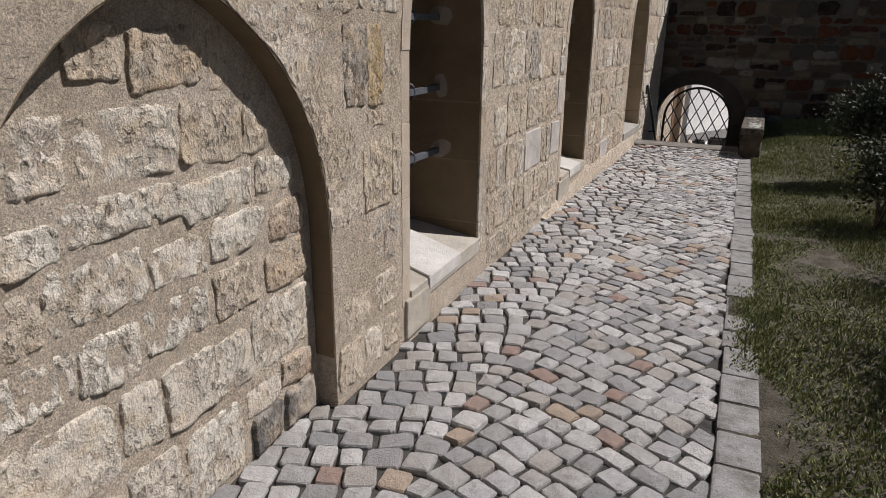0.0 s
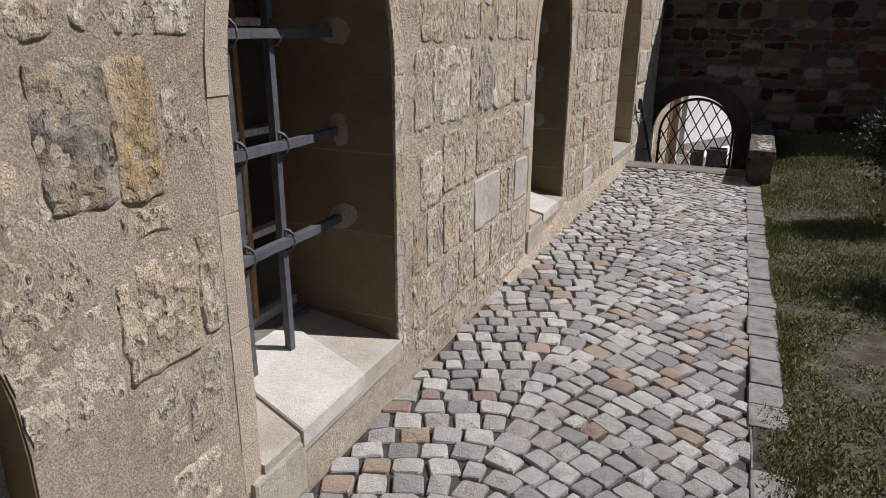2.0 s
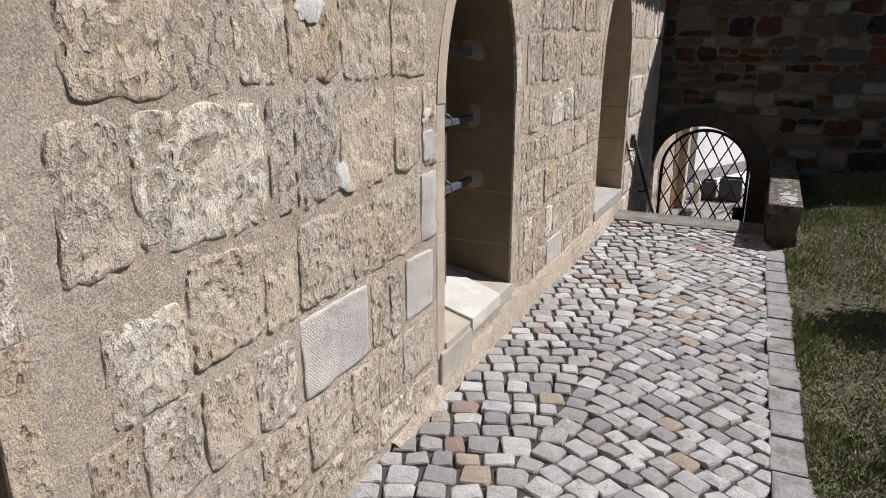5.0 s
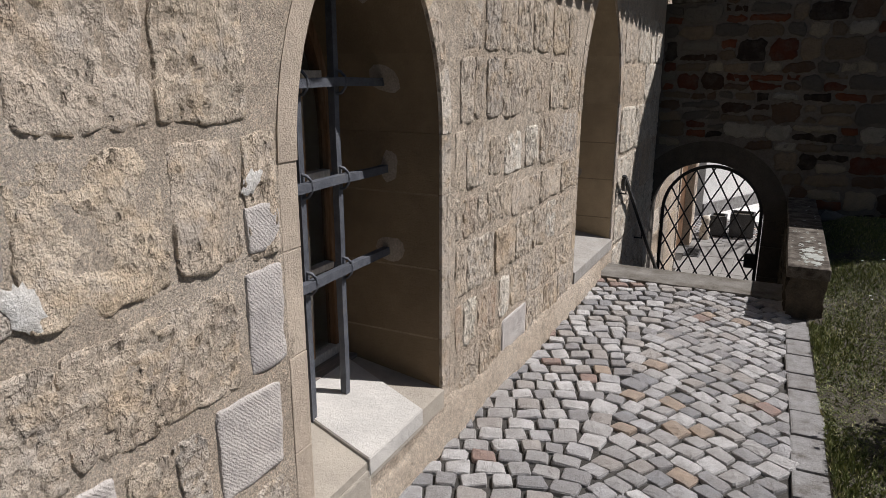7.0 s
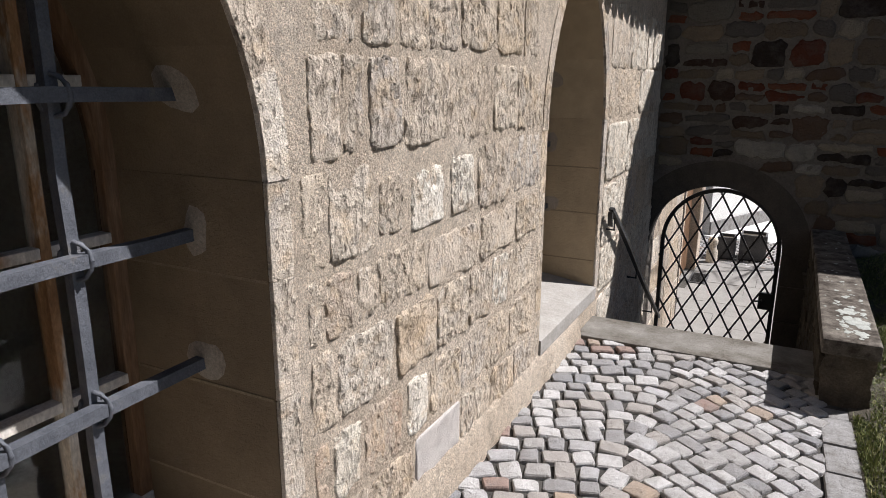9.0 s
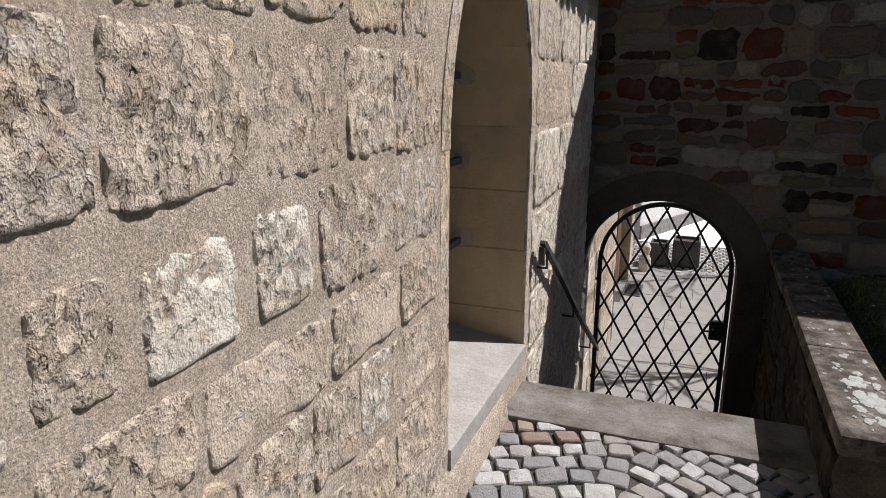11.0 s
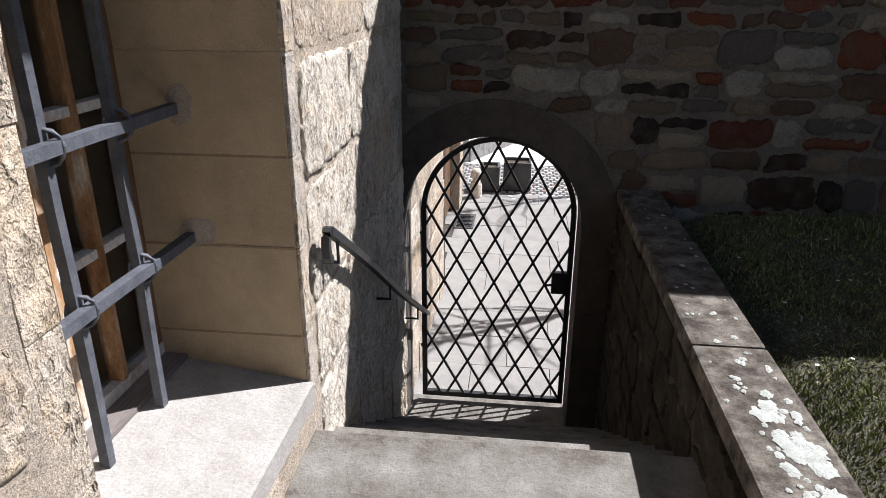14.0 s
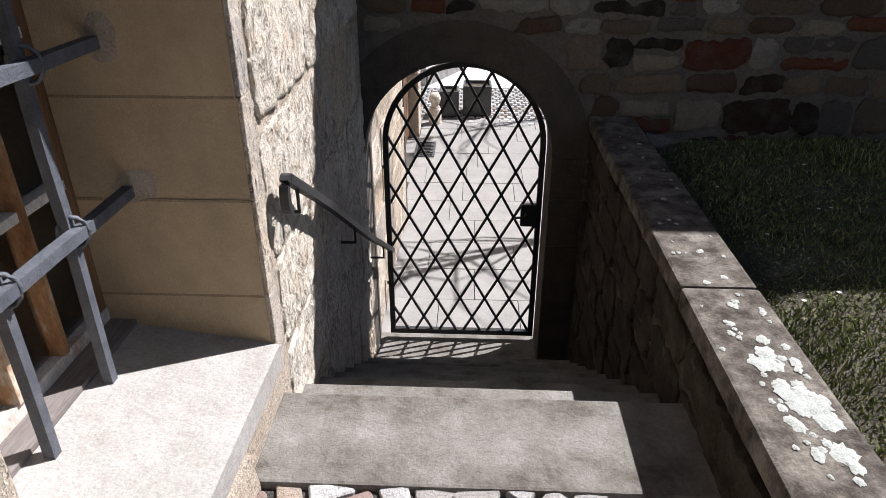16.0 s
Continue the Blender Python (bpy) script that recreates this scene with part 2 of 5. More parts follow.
MAT_GLAZE = simple("orange_brown_oak_bar", [(0.30, (0.20, 0.095, 0.04)), (0.50, (0.40, 0.23, 0.115)), (0.57, (0.58, 0.50, 0.40)), (0.74, (0.66, 0.62, 0.56))], 6.0, 0.75, ((80.0, 0.003),), stretch=(1, 1, 0.35))
MAT_BARS = simple("whitened_oak_glazing_bar", [(0.3, (0.32, 0.19, 0.10)), (0.44, (0.58, 0.53, 0.47)), (0.75, (0.70, 0.68, 0.64))], 8.0, 0.75, ((80.0, 0.003),), stretch=(1, 0.5, 0.3))
MAT_PATCH = simple("pale_patch_mortar", [(0.3, (0.28, 0.235, 0.185)), (0.7, (0.36, 0.31, 0.255))], 9.0, 0.92, ((70.0, 0.004),))
MAT_JOINT = simple("brown_joint_mortar", [(0.3, (0.22, 0.165, 0.105)), (0.7, (0.31, 0.24, 0.16))], 12.0, 0.95, ((90.0, 0.004),))
MAT_BOARD = simple("dark_sill_board", [(0.3, (0.15, 0.13, 0.12)), (0.7, (0.24, 0.21, 0.19))], 9.0, 0.7, ((80.0, 0.002),), stretch=(1, 0.1, 1))
MAT_LIME = simple("white_lime", [(0.3, (0.56, 0.53, 0.48)), (0.7, (0.70, 0.68, 0.64))], 30.0, 0.95, ((90.0, 0.006),))
MAT_FORECOURT = simple("white_gravel", [(0.3, (0.62, 0.61, 0.58)), (0.7, (0.72, 0.71, 0.68))], 9.0)
MAT_LAWN = simple("mossy_lawn_soil", [(0.32, (0.06, 0.051, 0.038)), (0.5, (0.105, 0.092, 0.07)), (0.7, (0.18, 0.163, 0.135))], 7.0, 0.97, ((30.0, 0.02), (150.0, 0.01)), grain=0.7)
MAT_DARKROOM = simple("dim_room_plaster", [(0.3, (0.36, 0.33, 0.30)), (0.7, (0.46, 0.43, 0.40))], 3.0)
MAT_WHITEWALL = simple("white_render", [(0.3, (0.70, 0.69, 0.66)), (0.7, (0.80, 0.79, 0.76))], 3.0, 0.9)
MAT_PAVE = simple("pale_paving_slab", [(0.3, (0.225, 0.215, 0.20)), (0.7, (0.285, 0.275, 0.255))], 4.0, 0.85, ((80.0, 0.002),), per_object=True, grain=0.25)
MAT_DARKMETAL = simple("dark_grey_metal", [(0.3, (0.05, 0.05, 0.055)), (0.7, (0.09, 0.09, 0.09))], 5.0, 0.5)


def rubble_dark():
    """Stones of the gate wall: greys, browns, some brick red."""
    m = Mat("mixed_rubble_stone", 0.93, 0.15)
    p = m.shifted()
    base = m.ramp(m.random(), [(0.0, (0.135, 0.105, 0.075)), (0.14, (0.25, 0.215, 0.165)), (0.27, (0.10, 0.09, 0.08)), (0.38, (0.20, 0.155, 0.11)), (0.50, (0.10, 0.065, 0.045)),
                               (0.60, (0.145, 0.052, 0.028)), (0.70, (0.032, 0.024, 0.020)), (0.79, (0.10, 0.034, 0.020)), (0.86, (0.27, 0.25, 0.215)), (0.92, (0.05, 0.03, 0.022)), (0.97, (0.16, 0.145, 0.122))])
    base.node.color_ramp.interpolation = "CONSTANT"
    c = m.mix(m.ramp(m.noise(9.0, 5, 0.65, p), [(0.45, 0.0), (0.72, 0.5)]), base, (0.12, 0.105, 0.09))
    g = m.noise(140.0, 3, 0.7)
    c = m.mix(0.45, c, m.mix(1.0, c, m.ramp(g, [(0.3, 0.4), (0.7, 1.5)]), "MULTIPLY"))
    m.colour(c)
    m.bump(m.noise(14.0, 5, 0.7, p), 0.035)
    m.bump(m.noise(60.0, 4, 0.7, p), 0.01)
    m.bump(g, 0.004)
    return m.m


MAT_RUBBLE = rubble_dark()
MAT_GREYMORTAR = simple("grey_brown_mortar", [(0.3, (0.115, 0.10, 0.085)), (0.7, (0.17, 0.15, 0.128))], 5.0, 0.95, ((40.0, 0.015),))
MAT_ARCHSTONE = simple("brown_dressed_stone", [(0.3, (0.062, 0.052, 0.043)), (0.7, (0.098, 0.083, 0.067))], 6.0, 0.9, ((60.0, 0.006),), per_object=True)


def glass():
    m = Mat("window_glass", 0.03, 0.5)
    m.b.inputs["Transmission Weight"].default_value = 1.0
    m.b.inputs["IOR"].default_value = 1.45
    m.b.inputs["Base Color"].default_value = (0.85, 0.9, 0.88, 1)
    m.bump(m.noise(6.0, 2, 0.5), 0.002)
    return m.m


MAT_GLASS = glass()


def leafy(name, a, b, c3):
    m = Mat(name, 0.6, 0.3)
    m.colour(m.ramp(m.island(), [(0.0, a), (0.75, b), (1.0, c3)]))
    m.b.inputs["Subsurface Weight"].default_value = 0.0
    return m.m


MAT_GRASS = leafy("meadow_grass", (0.06, 0.08, 0.026), (0.19, 0.21, 0.068), (0.40, 0.37, 0.19))
MAT_LEAF = leafy("dark_shrub_leaf", (0.025, 0.035, 0.02), (0.045, 0.06, 0.03), (0.07, 0.075, 0.045))
MAT_TWIG = simple("shrub_bark", [(0.3, (0.07, 0.055, 0.045)), (0.7, (0.13, 0.11, 0.09))], 20.0, 0.9)
MAT_DAISY = simple("white_petal", [(0.3, (0.75, 0.75, 0.72)), (0.7, (0.82, 0.82, 0.8))], 20.0, 0.7)


# ---- mesh helpers ----
def part(name, bm, material, parent=None, label=""):
    """Link a bmesh as one mesh object."""
    me = bpy.data.meshes.new(name)
    bm.normal_update()
    bm.to_mesh(me)
    bm.free()
    me.materials.append(material)
    ob = new(name, me)
    if parent is not None:
        ob.parent = parent
        ob.matrix_parent_inverse = parent.matrix_world.inverted() if parent.matrix_basis != Matrix.Identity(4) else Matrix.Identity(4)
    if label:
        tagged(ob, label)
    return ob


def smooth(ob):
    for f in ob.data.polygons:
        f.use_smooth = True
    return ob


def empty(name, label, category, group="", kind=""):
    return tagged(new(name), label, category, group, kind)


def add_box(bm, x0, x1, y0, y1, z0, z1, bevel=0.0):
    made = bmesh.ops.create_cube(bm, size=1.0)["verts"]
    for v in made:
        v.co = Vector((x0 + (v.co.x + 0.5) * (x1 - x0), y0 + (v.co.y + 0.5) * (y1 - y0), z0 + (v.co.z + 0.5) * (z1 - z0)))
    if bevel:
        edges = {e for v in made for e in v.link_edges}
        bmesh.ops.bevel(bm, geom=list(edges), offset=bevel, segments=2, profile=0.6, affect="EDGES")
    return bm


def box(x0, x1, y0, y1, z0, z1, bevel=0.0):
    return add_box(bmesh.new(), x0, x1, y0, y1, z0, z1, bevel)


def add_tube(bm, points, radius, sides=8, square=False, caps=True):
    """A bar along points; square bars have four sides."""
    n = 4 if square else sides
    rings = []
    pts = [Vector(p) for p in points]
    for i, p in enumerate(pts):
        d = (pts[min(i + 1, len(pts) - 1)] - pts[max(i - 1, 0)]).normalized()
        ref = Vector((0, 0, 1)) if abs(d.z) < 0.9 else Vector((0, 1, 0))
        u = d.cross(ref).normalized()
        w = u.cross(d).normalized()
        r = radius[i] if isinstance(radius, (list, tuple)) else radius
        off = math.pi / 4 if square else 0
        r = r * math.sqrt(2) if square else r
        rings.append([bm.verts.new(p + u * r * math.cos(2 * math.pi * k / n + off) + w * r * math.sin(2 * math.pi * k / n + off)) for k in range(n)])
    for a, b in zip(rings, rings[1:]):
        for k in range(n):
            bm.faces.new((a[k], a[(k + 1) % n], b[(k + 1) % n], b[k]))
    if caps:
        bm.faces.new(rings[0][::-1])
        bm.faces.new(rings[-1])
    return bm


def prism(points, axis, lo, hi):
    """A polygon, counted round, pushed out along x, y or z. points are pairs in the other two axes."""
    bm = bmesh.new()

    def at(p, d):
        return {"x": (d, p[0], p[1]), "y": (p[0], d, p[1]), "z": (p[0], p[1], d)}[axis]

    a = [bm.verts.new(at(p, lo)) for p in points]
    b = [bm.verts.new(at(p, hi)) for p in points]
    bm.faces.new(a)
    bm.faces.new(b[::-1])
    for i in range(len(a)):
        j = (i + 1) % len(a)
        bm.faces.new((a[i], b[i], b[j], a[j]))
    bmesh.ops.recalc_face_normals(bm, faces=bm.faces)
    return bm


# ---- plan ----
# the long wall runs along y; its face bows a little
BEND_Y = [-3.0, 0.0, 1.2, 2.1, 3.7, 5.0, 6.8, 8.5, 10.0, 12.4, 40.0]
BEND_X = [-1.30, -1.33, -1.375, -1.42, -1.475, -1.51, -1.53, -1.515, -1.505, -1.56, -1.60]


def wx(y):
    return float(np.interp(y, BEND_Y, BEND_X))


def bent(bm):
    """Lay a mesh built with the wall's face at x = 0 onto the bowed wall."""
    for v in bm.verts:
        v.co.x += wx(v.co.y)
    return bm


END_Y = 12.35
# top of the gate wall: low beside the long wall, raked up to the right
TOP_X, TOP_Z = [-2.4, -1.06, -1.0, 0.3, 1.1, 6.3], [2.40, 2.40, 2.60, 3.95, 4.15, 4.2]
WALL_TOP, WALL_DEEP = 3.4, 0.62


class Opening:
    """A pointed-arched opening in the long wall."""

    def __init__(self, y0, y1, sill, spring, radius, rim):
        self.y0, self.y1, self.sill, self.spring, self.r, self.rim = y0, y1, sill, spring, radius, rim
        self.mid = (y0 + y1) / 2
        half = (y1 - y0) / 2
        self.apex = spring + math.sqrt(radius * radius - (radius - half) ** 2)

    def half_at(self, z, grow=0.0):
        """Half the width at a height, 0 above the apex."""
        half, r = (self.y1 - self.y0) / 2, self.r + grow
        if z <= self.spring:
            return half + grow
        h = z - self.spring
        if h >= r:
            return 0.0
        return max(0.0, math.sqrt(r * r - h * h) - (self.r - half))

    def curve(self, grow=0.0, steps=9):
        """Points (y, z) from the left springing over the apex to the right."""
        half, r = (self.y1 - self.y0) / 2, self.r + grow
        a1 = math.acos((self.r - half) / r)
        right = [(self.mid - (self.r - half) + r * math.cos(a1 * k / steps), self.spring + r * math.sin(a1 * k / steps)) for k in range(steps + 1)]
        left = [(2 * self.mid - y, z) for y, z in right]
        return left + right[::-1][1:]


NICHE = Opening(0.66, 2.07, -0.3, 0.75, 0.914, 0.0)
W1 = Opening(2.77, 3.76, 0.30, 1.42, 0.92, 0.085)
W2 = Opening(5.84, 6.80, 0.30, 1.42, 0.92, 0.085)
W3 = Opening(8.89, 10.03, 0.30, 1.42, 1.08, 0.085)
OPENINGS = [NICHE, W1, W2, W3]


def slab(bm, y0, y1, z0, z1, x0, x1, step=0.5):
    """A box of the bent wall, cut along y so that it can bow."""
    n = max(1, int(math.ceil((y1 - y0) / step)))
    for i in range(n):
        add_box(bm, x0, x1, y0 + (y1 - y0) * i / n, y0 + (y1 - y0) * (i + 1) / n, z0, z1)


# ---- the long wall's core of mortar, with its openings ----
core = bmesh.new()
last = -3.0
for o in OPENINGS:
    slab(core, last, o.y0 - o.rim, -1.7, WALL_TOP, -WALL_DEEP, 0.0)
    lo, hi = o.y0 - o.rim, o.y1 + o.rim
    if o is not NICHE:
        slab(core, lo, hi, -1.7, o.sill - 0.12, -WALL_DEEP, 0.0)
    ring = o.curve(o.rim)
    for (ya, za), (yb, zb) in zip(ring, ring[1:]):
        vs = [core.verts.new((x, y, z)) for x in (-WALL_DEEP, 0.0) for y, z in ((ya, za), (yb, zb), (yb, WALL_TOP), (ya, WALL_TOP))]
        for f in ((0, 1, 2, 3), (7, 6, 5, 4), (0, 4, 5, 1), (2, 6, 7, 3)):
            core.faces.new([vs[i] for i in f])
    last = hi
slab(core, last, END_Y, -1.7, WALL_TOP, -WALL_DEEP, 0.0)
bmesh.ops.recalc_face_normals(core, faces=core.faces)
wall_west = tagged(part("wall_west", bent(core), MAT_MORTAR), "long sandstone rubble wall pointed with sandy mortar", "wall", kind="structure")
# stone infill behind the blind arch
infill = bmesh.new()
slab(infill, NICHE.y0 - 0.02, NICHE.y1 + 0.02, -0.3, NICHE.apex + 0.05, -0.5, -0.125, 5.0)
niche_wall = tagged(part("blind_arch_infill", bent(infill), MAT_MORTAR), "mortared rubble filling a blocked pointed arch in the wall", "wall", kind="structure")

# smeared mortar foot along the base
foot = bmesh.new()
ys = np.arange(5.3, 9.65, 0.035)
rows_ = []
for y in ys:
    n1 = noise.noise((y * 2.1, 0, 0)) * 0.02 + noise.noise((y * 9, 1, 0)) * 0.012
    n2 = noise.noise((y * 2.7, 5, 0)) * 0.05 + noise.noise((y * 11, 6, 0)) * 0.02
    k = 0.10 + 0.9 * min(1.0, max(0.0, (y - 5.3) / 1.6))
    rows_.append([foot.verts.new((wx(y) + dx, y, z)) for dx, z in ((0.046 + n1, -0.05), (0.036 + n1, 0.02 * k), (0.026 + n1 * 0.6, (0.09 + n2 * 0.5) * k), (0.018, (0.15 + n2) * k), (-0.01, (0.19 + n2) * k))])
for a, b in zip(rows_, rows_[1:]):
    for k in range(4):
        foot.faces.new((a[k], b[k], b[k + 1], a[k + 1]))
smooth(tagged(part("wall_foot", foot, MAT_MORTAR), "smeared mortar plinth along the foot of the wall", "plinth", kind="structure"))

# ---- window surrounds, sills, frames ----
def voussoir_ring(o, parent, pieces, grow0, grow1, x0, x1, material, name, far=None):
    """Arch stones between two curves of an opening."""
    inner, outer = o.curve(grow0, 12), o.curve(grow1, 12)
    n = len(inner) - 1
    cuts = [round(n * i / pieces) for i in range(pieces + 1)]
    for a, b in zip(cuts, cuts[1:]):
        bm = bmesh.new()
        for x in (x0, x1):
            for k in range(a, b + 1):
                bm.verts.new((x, *inner[k]))
                bm.verts.new((x, *outer[k]))
        bm.verts.ensure_lookup_table()
        m = 2 * (b - a + 1)
        for k in range(b - a):
            i = 2 * k
            for f in ((i, i + 1, i + 3, i + 2), (m + i, m + i + 2, m + i + 3, m + i + 1), (i, i + 2, m + i + 2, m + i), (i + 1, m + i + 1, m + i + 3, i + 3)):
                bm.faces.new([bm.verts[j] for j in f])
        bm.faces.new([bm.verts[j] for j in (0, m, m + 1, 1)])
        bm.faces.new([bm.verts[j] for j in (m - 2, m - 1, 2 * m - 1, 2 * m - 2)])
        bmesh.ops.recalc_face_normals(bm, faces=bm.faces)
        part(name, bent(bm), far if far and a >= n // 2 else material, parent)


def window(o, number, white, jambs, bars_y, first_z):
    """Surround of dressed stone, oak frame with glazing bars and panes, sill."""
    win = empty("window_%d" % number, "pointed window in dressed sandstone surround with oak glazing", "window", kind="structure")
    back = -0.60
    rng = random.Random(number)
    # jamb stones: a face strip and the deep reveal in one block
    for side in (0, 1):
        z = o.sill - 0.10
        k = 0
        while z < o.spring - 0.02:
            z1 = min(o.spring, z + jambs[k % len(jambs)])
            if o.spring - z1 < 0.1:
                z1 = o.spring
            ya, yb = (o.y0 - o.rim, o.y0) if side == 0 else (o.y1, o.y1 + o.rim)
            proud = 0.002 + 0.002 * rng.random()
            bm = box(-0.012, proud, ya, yb, z + 0.0008, z1 - 0.0008, 0.004)
            part("jamb_stone", bent(bm), MAT_STONE if side or number == 3 else MAT_DRESSED, win)
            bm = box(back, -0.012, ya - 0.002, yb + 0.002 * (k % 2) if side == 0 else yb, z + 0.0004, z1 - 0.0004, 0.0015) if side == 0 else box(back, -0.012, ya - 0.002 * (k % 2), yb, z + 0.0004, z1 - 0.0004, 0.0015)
            # window 3 takes the copy with more light in its colour
            part("reveal_stone", bent(bm), MAT_REVEAL_LIT if number == 3 else MAT_REVEAL_SHADE, win)
            if side and z1 < o.spring:
                part("joint", bent(box(back + 0.02, -0.016, o.y1 - 0.0028, o.y1 + 0.001, z1 - 0.0045, z1 + 0.0045, 0.001)), MAT_JOINT, win)
            z, k = z1, k + 1
    voussoir_ring(o, win, 8, 0.0, o.rim, -0.012, 0.006, MAT_STONE if number == 3 else MAT_DRESSED, "arch_stone", MAT_STONE)
    voussoir_ring(o, win, 6, 0.0, o.rim, back, -0.012, MAT_REVEAL_LIT if number == 3 else MAT_REVEAL_SHADE, "reveal_arch_stone")
    # sill: a sloped bed across the opening, with a newer white slab let into it
    zi, zf = o.sill + 0.055, o.sill - 0.035

    def wedge(y0, y1, lift, front, depth, zlow):
        pts = [(back, zlow), (front, zlow), (front, zf + lift - 0.004), (front - 0.012, zf + lift), (back, zi + lift)]
        bm = bmesh.new()
        a = [bm.verts.new((x, y0, z)) for x, z in pts]
        b = [bm.verts.new((x, y1, z)) for x, z in pts]
        bm.faces.new(a)
        bm.faces.new(b[::-1])
        for i in range(5):
            j = (i + 1) % 5
            bm.faces.new((a[i], b[i], b[j], a[j]))
        bmesh.ops.recalc_face_normals(bm, faces=bm.faces)
        return bent(bm)

    part("sill", wedge(o.y0, o.y1, 0.0, 0.014, 0, o.sill - 0.125), MAT_SILL_OLD if white else MAT_SILL_PALE, win, "old grey worn sill stone" if white else "pale worn stone sill")
    if white:
        # a newer slab, laid askew, a little proud of the old sill
        fa, fb, ia, ib = white

        def top(x):
            return zf + (zi - zf) * (0.014 - x) / (0.014 - back) + 0.014

        bm = bmesh.new()
        ring_xy = ((0.024, fa), (0.024, fb), (-0.47, ib), (-0.47, ia))
        up = [bm.verts.new((x, yy, top(x))) for x, yy in ring_xy]
        down = [bm.verts.new((x, yy, top(x) - (0.075 if x > 0 else 0.02))) for x, yy in ring_xy]
        bm.faces.new(up)
        bm.faces.new(down[::-1])
        for i in range(4):
            j = (i + 1) % 4
            bm.faces.new((up[i], down[i], down[j], up[j]))
        bmesh.ops.recalc_face_normals(bm, faces=bm.faces)
        bmesh.ops.bevel(bm, geom=bm.edges[:], offset=0.004, segments=2, affect="EDGES")
        part("sill_slab", bent(bm), MAT_SILL, win, "newer smooth white sill slab laid askew")
        part("sill_block", bent(box(-0.3, 0.020, o.y0 - 0.06, fa + 0.02, 0.02, o.sill - 0.07, 0.014)), MAT_SILL_OLD, win, "worn grey block below the sill")
    # oak frame on a dark board
    part("sill_board", bent(box(back, -0.455, o.y0 + 0.001, o.y1 - 0.001, o.sill + 0.02, o.sill + 0.052, 0.003)), MAT_BOARD, win, "dark brown board below the frame")
    fx0, fx1 = -0.60, -0.545
    z0 = o.sill + 0.045
    fw = 0.045
    fr = bmesh.new()
    add_box(fr, fx0, fx1, o.y0, o.y0 + fw, z0 + 0.05, o.spring, 0.004)
    add_box(fr, fx0, fx1, o.y1 - fw, o.y1, z0 + 0.05, o.spring, 0.004)
    frame_ob = part("window_frame", bent(fr), MAT_WOOD, win, "brown weathered oak frame")
    part("bottom_rail", bent(box(fx0, fx1 + 0.004, o.y0 + 0.001, o.y1 - 0.001, z0, z0 + 0.05, 0.004)), MAT_BARS, win, "whitened worn bottom rail")
    voussoir_ring(o, win, 2, -fw, 0.0, fx0, fx1, MAT_WOOD, "frame_arch")
    # glazing bars
    zs = [first_z + 0.43 * i for i in range(4)]
    for i, y in enumerate(bars_y):
        top = max(z for z in np.arange(1.3, 2.6, 0.02) if o.half_at(z, -fw) > abs(y - o.mid))
        w = 0.014 if i != 0 else 0.016
        part("glazing_bar", bent(box(fx0 + 0.008, fx1 + 0.012, y - w, y + w, z0 + 0.05, top, 0.003)), MAT_GLAZE, win)
    for z in zs:
        h = o.half_at(z, -fw)
        if h > 0.12:
            part("glazing_bar", bent(box(fx0 + 0.012, fx1 + 0.006, o.mid - h, o.mid + h, z - 0.015, z + 0.015, 0.003)), MAT_BARS, win)
    # panes between the bars
    edges_y = [o.y0 + fw] + list(bars_y) + [o.y1 - fw]
    edges_z = [z0 + 0.05] + zs
    for ya, yb in zip(edges_y, edges_y[1:]):
        for za, zb in zip(edges_z, edges_z[1:]):
            if o.half_at(zb, -fw) < abs((ya + yb) / 2 - o.mid):
                continue
            bm = box(-0.583, -0.579, ya, yb, za, zb)
            ob = part("pane", bent(bm), MAT_GLASS, win)
            ob.visible_shadow = False
    return win


window(W1, 1, (2.97, 3.416, 3.12, 3.57), [0.16, 0.387, 0.353, 0.29], (3.015, 3.235, 3.455), 0.757)
window(W2, 2, (6.145, 6.573, 6.27, 6.74), [0.305, 0.323, 0.332, 0.30], (6.12, 6.34, 6.56), 0.80)
window(W3, 3, None, [0.25, 0.332, 0.313, 0.40], (9.115, 9.335, 9.56, 9.775), 0.845)


def ring(bm, c, r, wire, axis_tilt):
    """A wrapped iron collar."""
    pts = []
    for k in range(13):
        a = 2 * math.pi * k / 12
        v = Vector((r * math.cos(a), 0.0, r * 1.25 * math.sin(a)))
        v.rotate(Euler((0.0, 0.0, axis_tilt)))
        pts.append(Vector(c) + v)
    add_tube(bm, pts, wire, 6, caps=False)


